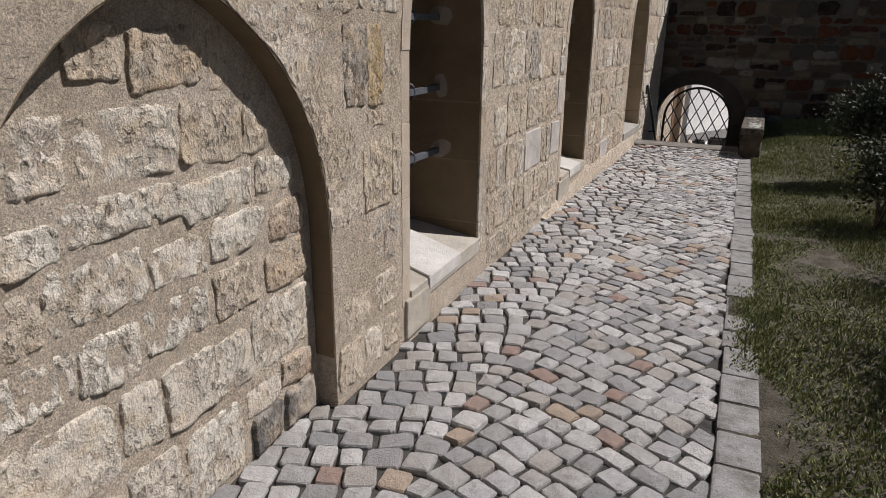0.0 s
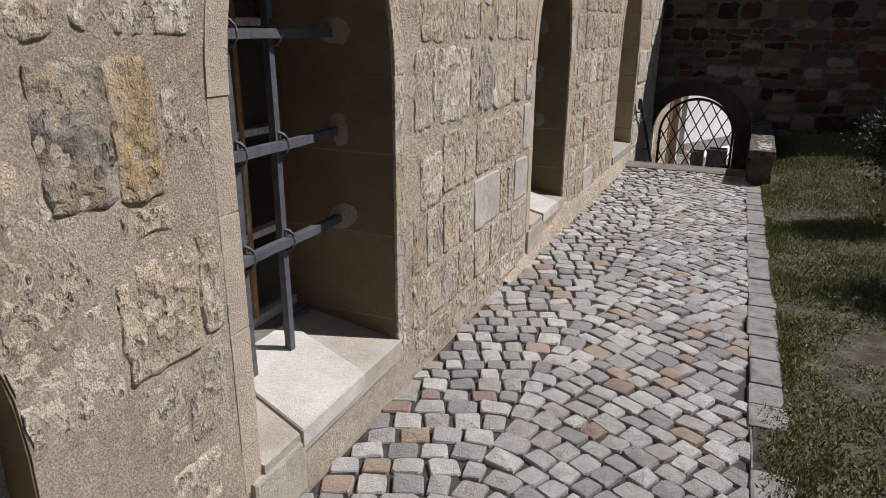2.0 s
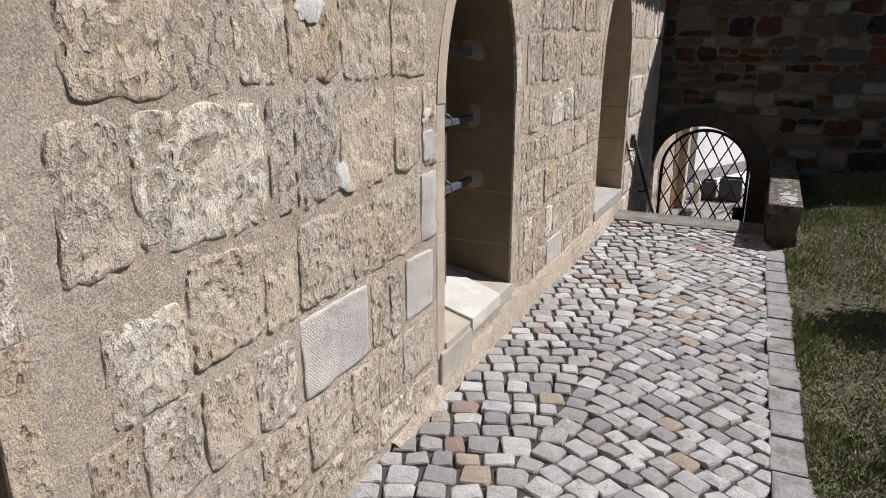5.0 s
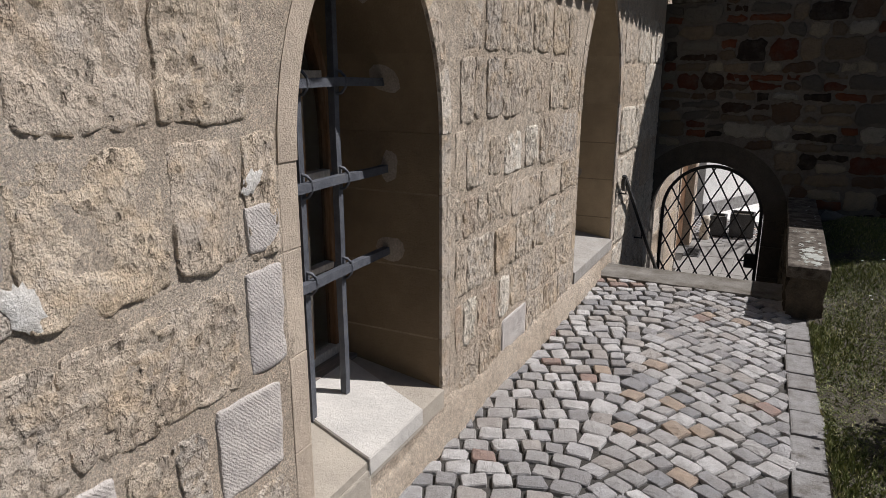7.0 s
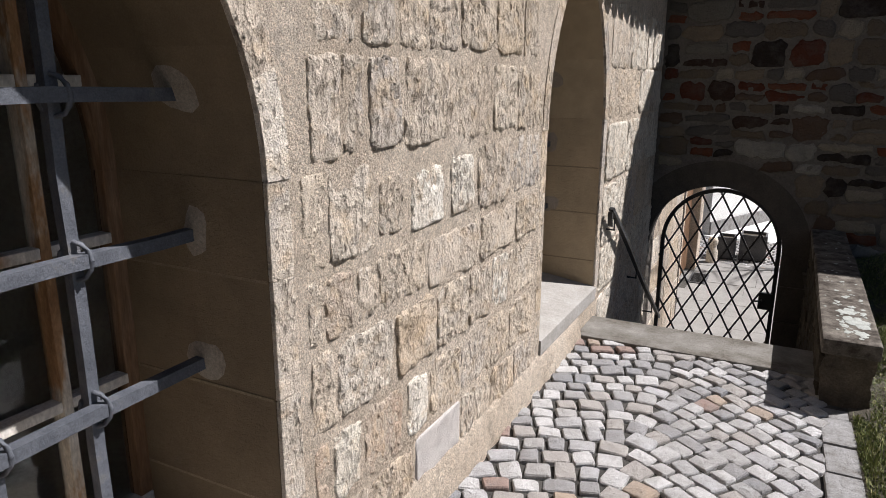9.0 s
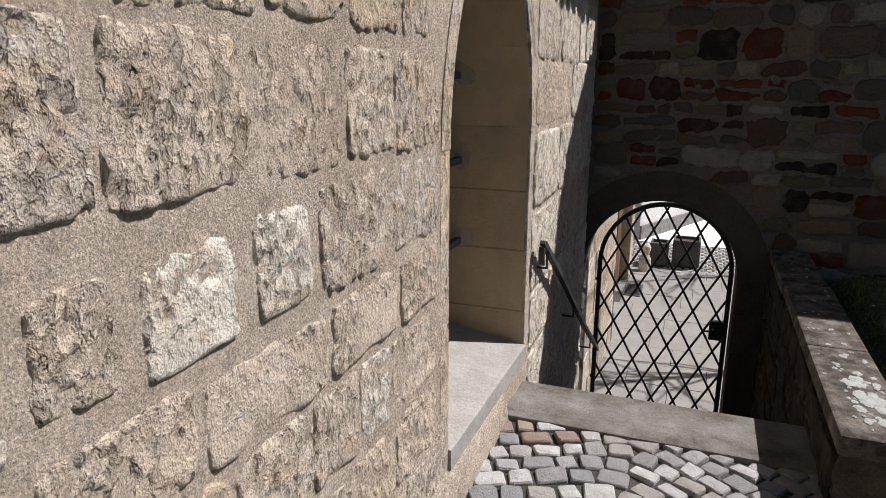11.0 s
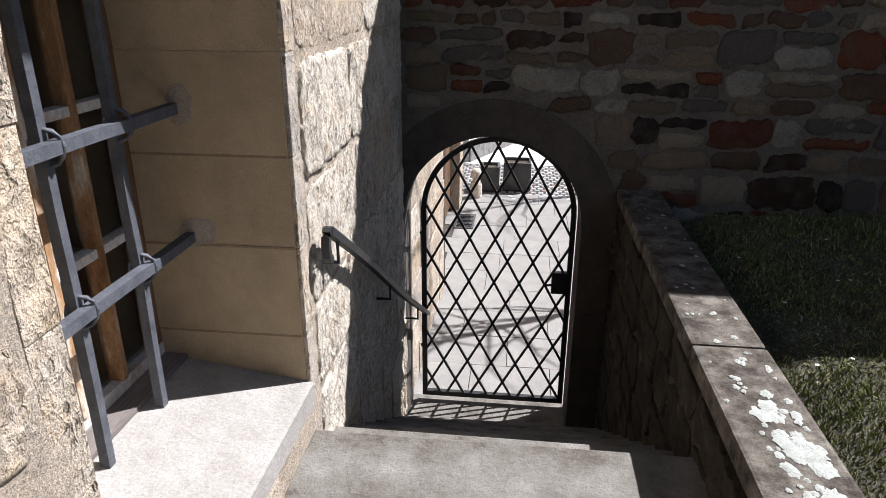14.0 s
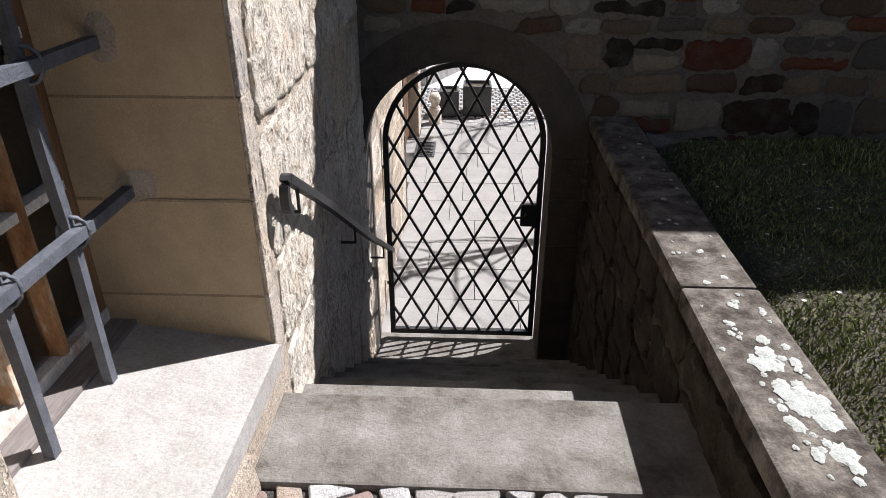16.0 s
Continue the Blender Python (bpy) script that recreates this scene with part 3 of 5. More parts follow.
def grille(o, xbar, ys, zs, foot):
    """Iron bars: uprights and cross bars tied with collars, let into the jambs."""
    g = empty("window_grille", "grey wrought iron grille of collared bars before the window", "grille", "window grilles")
    for y in ys:
        top = max(z for z in np.arange(1.3, 2.7, 0.02) if o.half_at(z) > abs(y - o.mid))
        bm = bmesh.new()
        pts = [(xbar + 0.004 * noise.noise((y * 3, z * 2, 1)) + wx(y), y + 0.008 * noise.noise((z * 2.3, y, 4)), z) for z in np.linspace(foot, top + 0.03, 9)]
        part("upright_bar", add_tube(bm, pts, 0.0145, square=True), MAT_IRON, g)
    for z in zs:
        h = o.half_at(z)
        bm = bmesh.new()
        yy = np.linspace(o.mid - h - 0.03, o.mid + h + 0.03, 9)
        pts = [(xbar + 0.03 + wx(y), y, z + 0.006 * noise.noise((y * 3, z, 9))) for y in yy]
        part("cross_bar", add_tube(bm, pts, 0.0165, square=True), MAT_IRON, g)
        for y in ys:
            if abs(y - o.mid) < h:
                bm = bmesh.new()
                ring(bm, (wx(y) + xbar + 0.014, y, z), 0.036, 0.0065, 0.5)
                smooth(part("collar", bm, MAT_IRON, g))
        # mortar round the bar's end in the far jamb
        bm = bmesh.new()
        rg = random.Random(int(z * 1000))
        yj = o.mid + h
        c = bm.verts.new((wx(yj) + xbar + 0.05, yj - 0.008, z + 0.01))
        rim = []
        for k in range(14):
            a = 2 * math.pi * k / 14
            r = 0.062 * (1.0 + 0.22 * math.sin(a * 2 + z * 9) + 0.08 * rg.uniform(-1, 1))
            zz = z + 0.01 + r * 1.1 * math.sin(a)
            rim.append(bm.verts.new((wx(yj) + xbar + 0.05 + r * math.cos(a), o.mid + o.half_at(zz) - 0.001, zz)))
        for k in range(14):
            bm.faces.new((c, rim[k], rim[(k + 1) % 14]))
        smooth(part("mortar_patch", bm, MAT_PATCH, g, "pale mortar patch round the bar's end"))
    return g


grille(W1, -0.315, [2.895, 3.135, 3.38], [0.80, 1.177, 1.576, 1.967], 0.31)
grille(W2, -0.305, [5.99, 6.235, 6.475], [0.888, 1.26, 1.63, 2.0], 0.31)
grille(W3, -0.405, [9.17, 9.45, 9.745], [0.811, 1.244, 1.67, 2.09], 0.315)

# dim rooms behind the windows
rooms = bmesh.new()
for x0, x1, y0, y1, z0, z1 in ((-4.2, -4.1, -3, 12.3, -0.2, 3.3), (-4.1, -2.2, -3, 12.3, -0.3, -0.2), (-4.1, -2.2, -3, 12.3, 3.25, 3.35), (-4.1, -2.2, -3.1, -3.0, -0.2, 3.25), (-4.1, -2.2, 12.3, 12.4, -0.2, 3.25)):
    add_box(rooms, x0, x1, y0, y1, z0, z1)
tagged(part("wall_inside", rooms, MAT_DARKROOM), "dim plain room behind the windows", "wall", kind="structure")

# ---- ground ----
KERB_A, KERB_B = 0.115, -0.0215


def kerb_x(y):
    return KERB_A + KERB_B * y


def grass_z(x, y):
    """The lawn rises gently towards the gate wall."""
    up = max(0.0, (y - 7.0) / 5.35)
    return 0.015 + 0.21 * up * up * (3 - 2 * up) * min(1.0, max(0.0, (x - kerb_x(y) - 0.1) / 0.5)) + 0.012 * noise.noise((x * 1.7, y * 1.7, 3)) + 0.02 * min(1.5, max(0.0, x - 0.4))


lawn = bmesh.new()
gx = [-0.13, -0.02, 0.0, 0.06, 0.12, 0.2, 0.3, 0.45, 0.65, 0.9, 1.2, 1.6, 2.1, 2.8, 3.8, 5.5, 8.0]
gy = list(np.arange(-3.0, 4.4, 0.06)) + list(np.arange(4.4, 12.55, 0.2)) + [12.6]
verts = [[lawn.verts.new((kerb_x(y) + 0.12 + x, y, grass_z(kerb_x(y) + 0.12 + x, y) - (0.006 if x >= 0 or y < 4.35 else 0.05) + (0.008 * noise.noise((x * 13, y * 13, 5)) if y < 4.35 else 0.0))) for x in gx] for y in gy]
for a, b in zip(verts, verts[1:]):
    for k in range(len(gx) - 1):
        lawn.faces.new((a[k], a[k + 1], b[k + 1], b[k]))
smooth(tagged(part("ground", lawn, MAT_LAWN), "dry soil bed with sparse grass beside the path", "ground", kind="structure"))
far = bmesh.new()
add_box(far, 6.0, 400, -400, 400, -1.75, -0.02)
add_box(far, -400, -4.3, -400, 400, -1.75, -0.02)
add_box(far, -4.3, 6.0, -400, -3.0, -1.75, -0.02)
tagged(part("far_ground", far, MAT_SOIL), "plain dry ground around the place", "ground", kind="structure")

bed = prism([(-3.0, -0.4), (9.66, -0.4), (9.66, 0.016), (8.7, -0.017), (-3.0, -0.017)], "x", -1.6, 0.32)
path = tagged(part("pavement", bed, MAT_GRIT), "narrow path paved with worn stone setts in dark grit", "pavement", kind="structure")

# ---- steps down to the gate ----
STEP_Y, STEP_Z, TREAD, RISE = 10.05, 0.045, 0.265, 0.178
stairs = empty("stairs", "worn grey stone steps leading down to the gate", "stairs", kind="structure")
top_slab = box(-1.52, -0.10, 9.64, STEP_Y, -0.25, STEP_Z, 0.012)
part("step", top_slab, MAT_SLAB, stairs, "broad worn top step of grey stone")
for k in range(1, 9):
    y0 = STEP_Y + TREAD * (k - 1)
    part("step", box(-1.57, -0.10, y0 - 0.02, y0 + TREAD, STEP_Z - RISE * k - 0.2, STEP_Z - RISE * k, 0.01), MAT_SLAB, stairs)
GATE_Z = STEP_Z - RISE * 9
tagged(part("landing", box(-1.62, -0.10, STEP_Y + TREAD * 8 - 0.02, 12.72, GATE_Z - 0.3, GATE_Z, 0.008), MAT_SLAB), "pale worn threshold stone under the gate", "threshold", kind="structure")

# ---- parapet beside the steps ----
para = bmesh.new()
n = 130
for face in (0, 1):
    grid = []
    for i in range(n + 1):
        y = 9.36 + (END_Y - 9.36) * i / n
        col = []
        for j in range(92):
            z = -1.7 + (0.31 + 1.7) * j / 91
            r = 0.022 * noise.noise((y * 3.1, z * 4.3, face * 7)) + 0.016 * noise.noise((y * 9, z * 11, face)) + 0.010 * noise.noise((y * 21, z * 25, face))
            col.append(para.verts.new(((-0.105 + r) if face == 0 else (0.12 + r), y, z)))
        grid.append(col)
    for a, b in zip(grid, grid[1:]):
        for j in range(91):
            para.faces.new((a[j], b[j], b[j + 1], a[j + 1]) if face == 1 else (a[j], a[j + 1], b[j + 1], b[j]))
    if face == 0:
        first = [g[:] for g in grid]
for j in range(91):
    para.faces.new((first[0][j], grid[0][j], grid[0][j + 1], first[0][j + 1]))
for a, b, c, d in zip(first, first[1:], grid, grid[1:]):
    para.faces.new((a[-1], b[-1], d[-1], c[-1]))
bmesh.ops.recalc_face_normals(para, faces=para.faces)
parapet = tagged(part("parapet", para, MAT_PARAPET), "low mossy rubble parapet beside the steps, capped with stone", "parapet", kind="structure")
for y0, y1, dx, zt in ((9.31, 10.25, 0.0, 0.388), (10.267, 11.37, 0.004, 0.383), (11.38, 12.34, -0.004, 0.38)):
    bm = box(-0.130 + dx, 0.138 + dx, y0, y1, zt - 0.085, zt, 0.014)
    part("coping_stone", bm, MAT_CAP, parapet)


def lichen(c_x, c_y, z, r, seed):
    """A thin scalloped crust."""
    bm = bmesh.new()
    rng = random.Random(seed)
    n = 18
    rim = [r * (0.72 + 0.5 * rng.random()) for _ in range(n)]
    low = [bm.verts.new((c_x + rim[k] * 0.8 * math.cos(2 * math.pi * k / n), c_y + rim[k] * math.sin(2 * math.pi * k / n), z + 0.0005)) for k in range(n)]
    mid = bm.verts.new((c_x, c_y, z + 0.004))
    for k in range(n):
        bm.faces.new((low[k], low[(k + 1) % n], mid))
    return bm


rng = random.Random(5)
crust = bmesh.new()
for i in range(95):
    y = 9.36 + abs(rng.gauss(0, 0.55)) + 0.02
    if y > 11.9 or rng.random() < 0.2:
        y = rng.uniform(9.37, 12.0)
    x = rng.gauss(0.035, 0.06)
    r = rng.choice((0.009, 0.012, 0.016, 0.024, 0.038)) if y < 10.2 and x > -0.03 else rng.choice((0.007, 0.011, 0.016))
    x = min(0.1 - r * 0.6, max(-0.12 + r, x))
    if abs(y - 10.258) < 0.03:
        continue
    z = 0.388 if y < 10.258 else 0.383 if y < 11.375 else 0.38
    one = lichen(x, y, z + 0.0008 * (i % 4), r, i)
    me = bpy.data.meshes.new("scrap")
    one.to_mesh(me)
    one.free()
    crust.from_mesh(me)
    bpy.data.meshes.remove(me)
tagged(part("lichen", crust, MAT_LICHEN, parapet, "white lichen crusts on the coping"), kind="stuff")

# ---- the gate wall ----
GATE_X0, GATE_X1 = -1.56, -0.345
GATE = Opening(GATE_X0, GATE_X1, GATE_Z, 0.09, 0.61, 0.0)
endw = bmesh.new()


def wall_y(bm, x0, x1, z0, z1, y0=END_Y, y1=END_Y + 0.33):
    add_box(bm, x0, x1, y0, y1, z0, z1)


RIM = 0.24
LEVEL = 1.2
wall_y(endw, -2.3, GATE_X0 - 0.002, -1.8, LEVEL)
wall_y(endw, GATE_X1 + 0.002, 6.2, -1.8, LEVEL)
ringp = GATE.curve(0.002, 10)
spans_up = [((xa, za), (xb, zb), LEVEL, LEVEL) for (xa, za), (xb, zb) in zip(ringp, ringp[1:])]
spans_up += [((xa, LEVEL), (xb, LEVEL), float(np.interp(xa, TOP_X, TOP_Z)), float(np.interp(xb, TOP_X, TOP_Z))) for xa, xb in zip((-2.3, -1.06, -1.0, 0.3, 1.1), (-1.06, -1.0, 0.3, 1.1, 6.2))]
for (xa, za), (xb, zb), ta, tb in spans_up:
    vs = [endw.verts.new((x, y, z)) for y in (END_Y, END_Y + 0.33) for x, z in ((xa, za), (xb, zb), (xb, tb), (xa, ta))]
    for f in ((0, 1, 2, 3), (7, 6, 5, 4), (0, 4, 5, 1), (2, 6, 7, 3)):
        endw.faces.new([vs[i] for i in f])
bmesh.ops.recalc_face_normals(endw, faces=endw.faces)
wall_north = tagged(part("wall_north", endw, MAT_GREYMORTAR), "dark rubble wall of grey and reddish stones with arched gateway", "wall", kind="structure")
for xa, xb in zip((-1.5, -0.99, 0.31, 1.11), (-1.07, 0.29, 1.09, 6.2)):
    ta, tb = float(np.interp(xa, TOP_X, TOP_Z)), float(np.interp(xb, TOP_X, TOP_Z))
    part("wall_coping", prism(((xa, ta + 0.003), (xb, tb + 0.003), (xb, tb + 0.08), (xa, ta + 0.08)), "y", END_Y - 0.04, END_Y + 0.338), MAT_CAP, wall_north)

# dressed arch stones round the gateway
inner, outer = GATE.curve(0.0, 12), GATE.curve(RIM, 12)
cuts = [0, 5, 10, 14, 19, 24]
for a, b in zip(cuts, cuts[1:]):
    pts = inner[a:b + 1] + outer[a:b + 1][::-1]
    part("arch_stone", prism(pts, "y", END_Y - 0.012, END_Y + 0.2), MAT_ARCHSTONE, wall_north)
for x0, x1, joints in ((GATE_X1, GATE_X1 + 0.22, (GATE_Z, -1.0, -0.55, -0.2, 0.09)),):
    for z0, z1 in zip(joints, joints[1:]):
        part("jamb_stone", box(x0, x1, END_Y - 0.010, END_Y + 0.2, z0 + 0.003, z1 - 0.003, 0.008), MAT_ARCHSTONE, wall_north)

# ---- the lattice gate ----
gate = empty("lattice_gate", "black wrought iron arched gate with diamond lattice, closed", "gate")
GY = 12.66
gx0, gx1 = -1.462, -0.372
GIN = Opening(gx0, gx1, GATE_Z, 0.075, 0.546, 0.0)
bm = bmesh.new()
loop = [(gx0, GY, GATE_Z + 0.06)] + [(x, GY, z) for x, z in GIN.curve(0, 12)] + [(gx1, GY, GATE_Z + 0.06)]
part("gate_frame", add_tube(bm, loop, 0.019, square=True), MAT_BLACK, gate)
bm = bmesh.new()
part("bottom_rail", add_tube(bm, [(gx0 - 0.02, GY, GATE_Z + 0.07), (gx1 + 0.02, GY, GATE_Z + 0.07)], 0.020, square=True), MAT_BLACK, gate)


def inside_gate(x, z):
    return gx0 <= x <= gx1 and GATE_Z + 0.06 <= z and abs(x - GIN.mid) <= GIN.half_at(z)


DX, DZ = 0.190, 0.349
for sgn in (1, -1):
    for k in range(-12, 12):
        run = []
        for i in range(0, 400):
            x = gx0 + (gx1 - gx0) * i / 399
            z = 0.219 + DZ * k + sgn * (x + 0.928) * DZ / DX
            if inside_gate(x, z):
                run.append((x, GY + 0.006 * sgn, z))
        if len(run) > 6:
            bm = bmesh.new()
            part("lattice_bar", add_tube(bm, [run[0], run[-1]], 0.0085, square=True), MAT_BLACK, gate)
lock = part("lock_box", box(-0.50, -0.37, GY - 0.03, GY + 0.03, -0.54, -0.37, 0.008), MAT_BLACK, gate)
bm = bmesh.new()
add_tube(bm, [(-0.47, GY - 0.03, -0.44), (-0.47, GY - 0.075, -0.44), (-0.55, GY - 0.08, -0.45)], 0.009)
part("handle", bm, MAT_BLACK, lock, "black iron lever handle")
for z in (-1.05, -0.1):
    bm = bmesh.new()
    add_tube(bm, [(gx0 + 0.0, GY, z), (gx0 - 0.03, GY - 0.01, z)], 0.014)
    part("hinge", bm, MAT_BLACK, gate)

# ---- handrail ----
rail = empty("handrail", "black iron stair handrail with curled end on wall brackets", "handrail")
RX = -1.452
p0, p1 = Vector((RX, 10.20, 0.79)), Vector((RX, 12.76, -0.835))
bm = bmesh.new()
add_tube(bm, [p0.lerp(p1, k / 8) + Vector((0, 0, 0.01 * math.sin(k))) for k in range(9)], [0.0155] * 9, square=True)
part("rail_bar", bm, MAT_BLACK, rail)
bm = bmesh.new()
curl = [p0 + Vector((0, 0.03 * math.cos(math.radians(a0)) - 0.012, 0.055 * math.sin(math.radians(a0)) - 0.05)) for a0 in range(60, 300, 20)]
part("curl", add_tube(bm, [p0 + Vector((0, 0.03, -0.016))] + curl, 0.0145, square=True), MAT_BLACK, rail)
for s in (0.04, 0.42, 0.80):
    p = p0.lerp(p1, s)
    bm = bmesh.new()
    add_tube(bm, [p, p + Vector((0, 0, -0.10)), p + Vector((-0.09, 0, -0.10))], 0.009)
    part("bracket", bm, MAT_BLACK, rail)

# ---- beyond the gate ----
OUT_Z = GATE_Z - 0.04
court_bed = box(-6.0, 30.0, 12.73, 80.0, OUT_Z - 0.3, OUT_Z - 0.012)
court = tagged(part("court_paving", court_bed, MAT_GRIT), "pale stone slab paving of the lower court", "pavement", kind="structure")

# eaves over the long wall, above the walker's view
eave = bmesh.new()
add_box(eave, -2.6, -0.96, -3.0, END_Y + 0.3, 2.98, 3.06, 0.0)
for i in range(75):
    add_tube(eave, [(-1.25, -2.9 + 0.203 * i, 3.10), (-0.92, -2.9 + 0.203 * i, 3.03)], 0.085, 8)
tagged(part("eaves", eave, MAT_CAP), "tiled eaves overhanging the long wall", "roof", kind="structure")

# ---- stones ----
def relief(y, z, seed, style, rough):
    """Height of a worn block's face: flaked, pitted, chiselled or plain."""
    h = rough * (0.45 * noise.noise((y * 7, z * 7, seed)) + 0.5 * noise.noise((y * 19, z * 19, seed)) + 0.3 * noise.noise((y * 47, z * 41, seed)))
    if style == "pitted":
        d = noise.voronoi((y * 30 + seed, z * 22, seed))[0][0]
        h -= 0.022 * max(0.0, 1.0 - d / 0.42) ** 0.7 * (1.0 if noise.noise((y * 5, z * 5, seed + 9)) > -0.15 else 0.15)
    elif style == "chiselled":
        n = noise.noise((y * 46 + z * 9, z * 20, seed))
        h -= 0.016 * max(0.0, n) ** 0.6
    elif style == "flaked":
        n = noise.noise((y * 10, z * 9, seed)) + 0.4 * noise.noise((y * 26, z * 24, seed))
        h += 0.0035 * (1.0 if n > 0.12 else -1.0 if n < -0.15 else n * 3)
    return h


def stone_mesh(quad, proud, rough, seed, style="flaked", cell=0.0125, inset=0.006, rounding=0.12):
    """A worn block face over a quad of (y, z) corners, low left first and counted round; x is 0 at the wall's face."""
    bm = bmesh.new()
    (ya, za), (yb, zb), (yc, zc), (yd, zd) = quad
    wide, tall = max(0.04, yb - ya), max(0.04, zd - za)
    nu, nv = max(2, min(28, int(wide / cell))), max(2, min(28, int(tall / cell)))
    eu, ev = min(0.12, 0.007 / wide), min(0.12, 0.007 / tall)
    us = [0.0] + [eu + (1 - 2 * eu) * i / nu for i in range(nu + 1)] + [1.0]
    vs_ = [0.0] + [ev + (1 - 2 * ev) * i / nv for i in range(nv + 1)] + [1.0]
    cy, cz = (ya + yb + yc + yd) / 4, (za + zb + zc + zd) / 4
    grid = []
    for i, u in enumerate(us):
        col = []
        for j, v in enumerate(vs_):
            y = (ya * (1 - u) + yb * u) * (1 - v) + (yd * (1 - u) + yc * u) * v
            z = (za * (1 - u) + zb * u) * (1 - v) + (zd * (1 - u) + zc * u) * v
            k = 1.0 - (2 * u - 1) ** 6 * (2 * v - 1) ** 6 * min(rounding, inset * 4 / max(wide, tall) + rounding / 3)
            edge = max(abs(2 * u - 1), abs(2 * v - 1)) ** 4
            y = cy + (y - cy) * k + edge * inset * 2.4 * (noise.noise((y * 16, z * 16, seed)) + 0.6 * noise.noise((y * 40, z * 40, seed)))
            z = cz + (z - cz) * k + edge * inset * 2.4 * (noise.noise((z * 16, y * 16, seed + 7)) + 0.6 * noise.noise((z * 40, y * 40, seed)))
            rim = i in (0, len(us) - 1) or j in (0, len(vs_) - 1)
            x = -0.006
            if not rim:
                x = proud + relief(y, z, seed, style, rough)
                off = min(u * wide, (1 - u) * wide, v * tall, (1 - v) * tall)
                worn = 0.004 + 0.030 * max(0.0, noise.noise((y * 8, z * 8, seed + 3)))
                x -= 0.007 * max(0.0, 1.0 - off / worn)
            col.append(bm.verts.new((x, y, z)))
        grid.append(col)
    for a, b in zip(grid, grid[1:]):
        for j in range(len(vs_) - 1):
            f = bm.faces.new((a[j], b[j], b[j + 1], a[j + 1]))
            f.smooth = a is not grid[0] and b is not grid[-1] and 0 < j < len(vs_) - 2
    return bm


STYLES = ("flaked", "pitted", "chiselled", "flaked", "pitted", "chiselled")


def mortar_skin(parent, y0, y1, z0, z1, dx, keep, cell=0.02, deep=0.0035):
    """The rough face of the mortar, left open where keep() says no."""
    n, m = int((y1 - y0) / cell), int((z1 - z0) / cell)
    pts, faces, index = [], [], {}

    def at(i, j):
        if (i, j) not in index:
            y, z = y0 + (y1 - y0) * i / n, z0 + (z1 - z0) * j / m
            h = 0.9 * noise.noise((y * 4, z * 4, 2)) + 0.6 * noise.noise((y * 13, z * 13, 3)) + 0.4 * noise.noise((y * 33, z * 33, 4))
            index[i, j] = len(pts)
            pts.append((wx(y) + dx + deep * h, y, z))
        return index[i, j]

    for i in range(n):
        for j in range(m):
            if keep(y0 + (y1 - y0) * (i + 0.5) / n, z0 + (z1 - z0) * (j + 0.5) / m):
                faces.append((at(i, j), at(i + 1, j), at(i + 1, j + 1), at(i, j + 1)))
    skin = bpy.data.meshes.new("mortar")
    skin.from_pydata(pts, [], faces)
    skin.materials.append(MAT_MORTAR)
    ob = new("mortar", skin)
    ob.parent = parent
    return smooth(ob)


def outside_openings(y, z):
    for o in OPENINGS:
        base = -9 if o is NICHE else o.sill - 0.10
        if z > base and abs(y - o.mid) < o.half_at(z, o.rim * 0.6 if o.rim else 0.03):
            return False
    return True


mortar_skin(wall_west, -0.6, 12.33, -0.06, 2.5, 0.001, outside_openings)
mortar_skin(wall_west, 10.2, 12.33, -1.6, -0.06, 0.0, lambda y, z: True)
mortar_skin(niche_wall, NICHE.y0, NICHE.y1, -0.06, NICHE.apex, -0.095, lambda y, z: abs(y - NICHE.mid) < NICHE.half_at(z) + 0.01)


srng = random.Random(11)


def courses(z0, z1, heights):
    out, z, k = [], z0, 0
    while z < z1:
        out.append((z, min(z1 + 0.1, z + heights[k % len(heights)])))
        z += heights[k % len(heights)]
        k += 1
    return out


def free_spans(z, lo, hi):
    """Stretches of the wall between the dressed openings at one height."""
    cuts = []
    for o in OPENINGS:
        base = -9 if o is NICHE else o.sill - 0.12
        if base < z < o.apex + o.rim:
            h = o.half_at(z, o.rim)
            if h > 0.02:
                cuts.append((o.mid - h, o.mid + h))
    spans, y = [], lo
    for a, b in cuts:
        if b <= lo or a >= hi:
            continue
        if a > y:
            spans.append((y, a))
        y = max(y, b)
    if y < hi:
        spans.append((y, hi))
    return spans


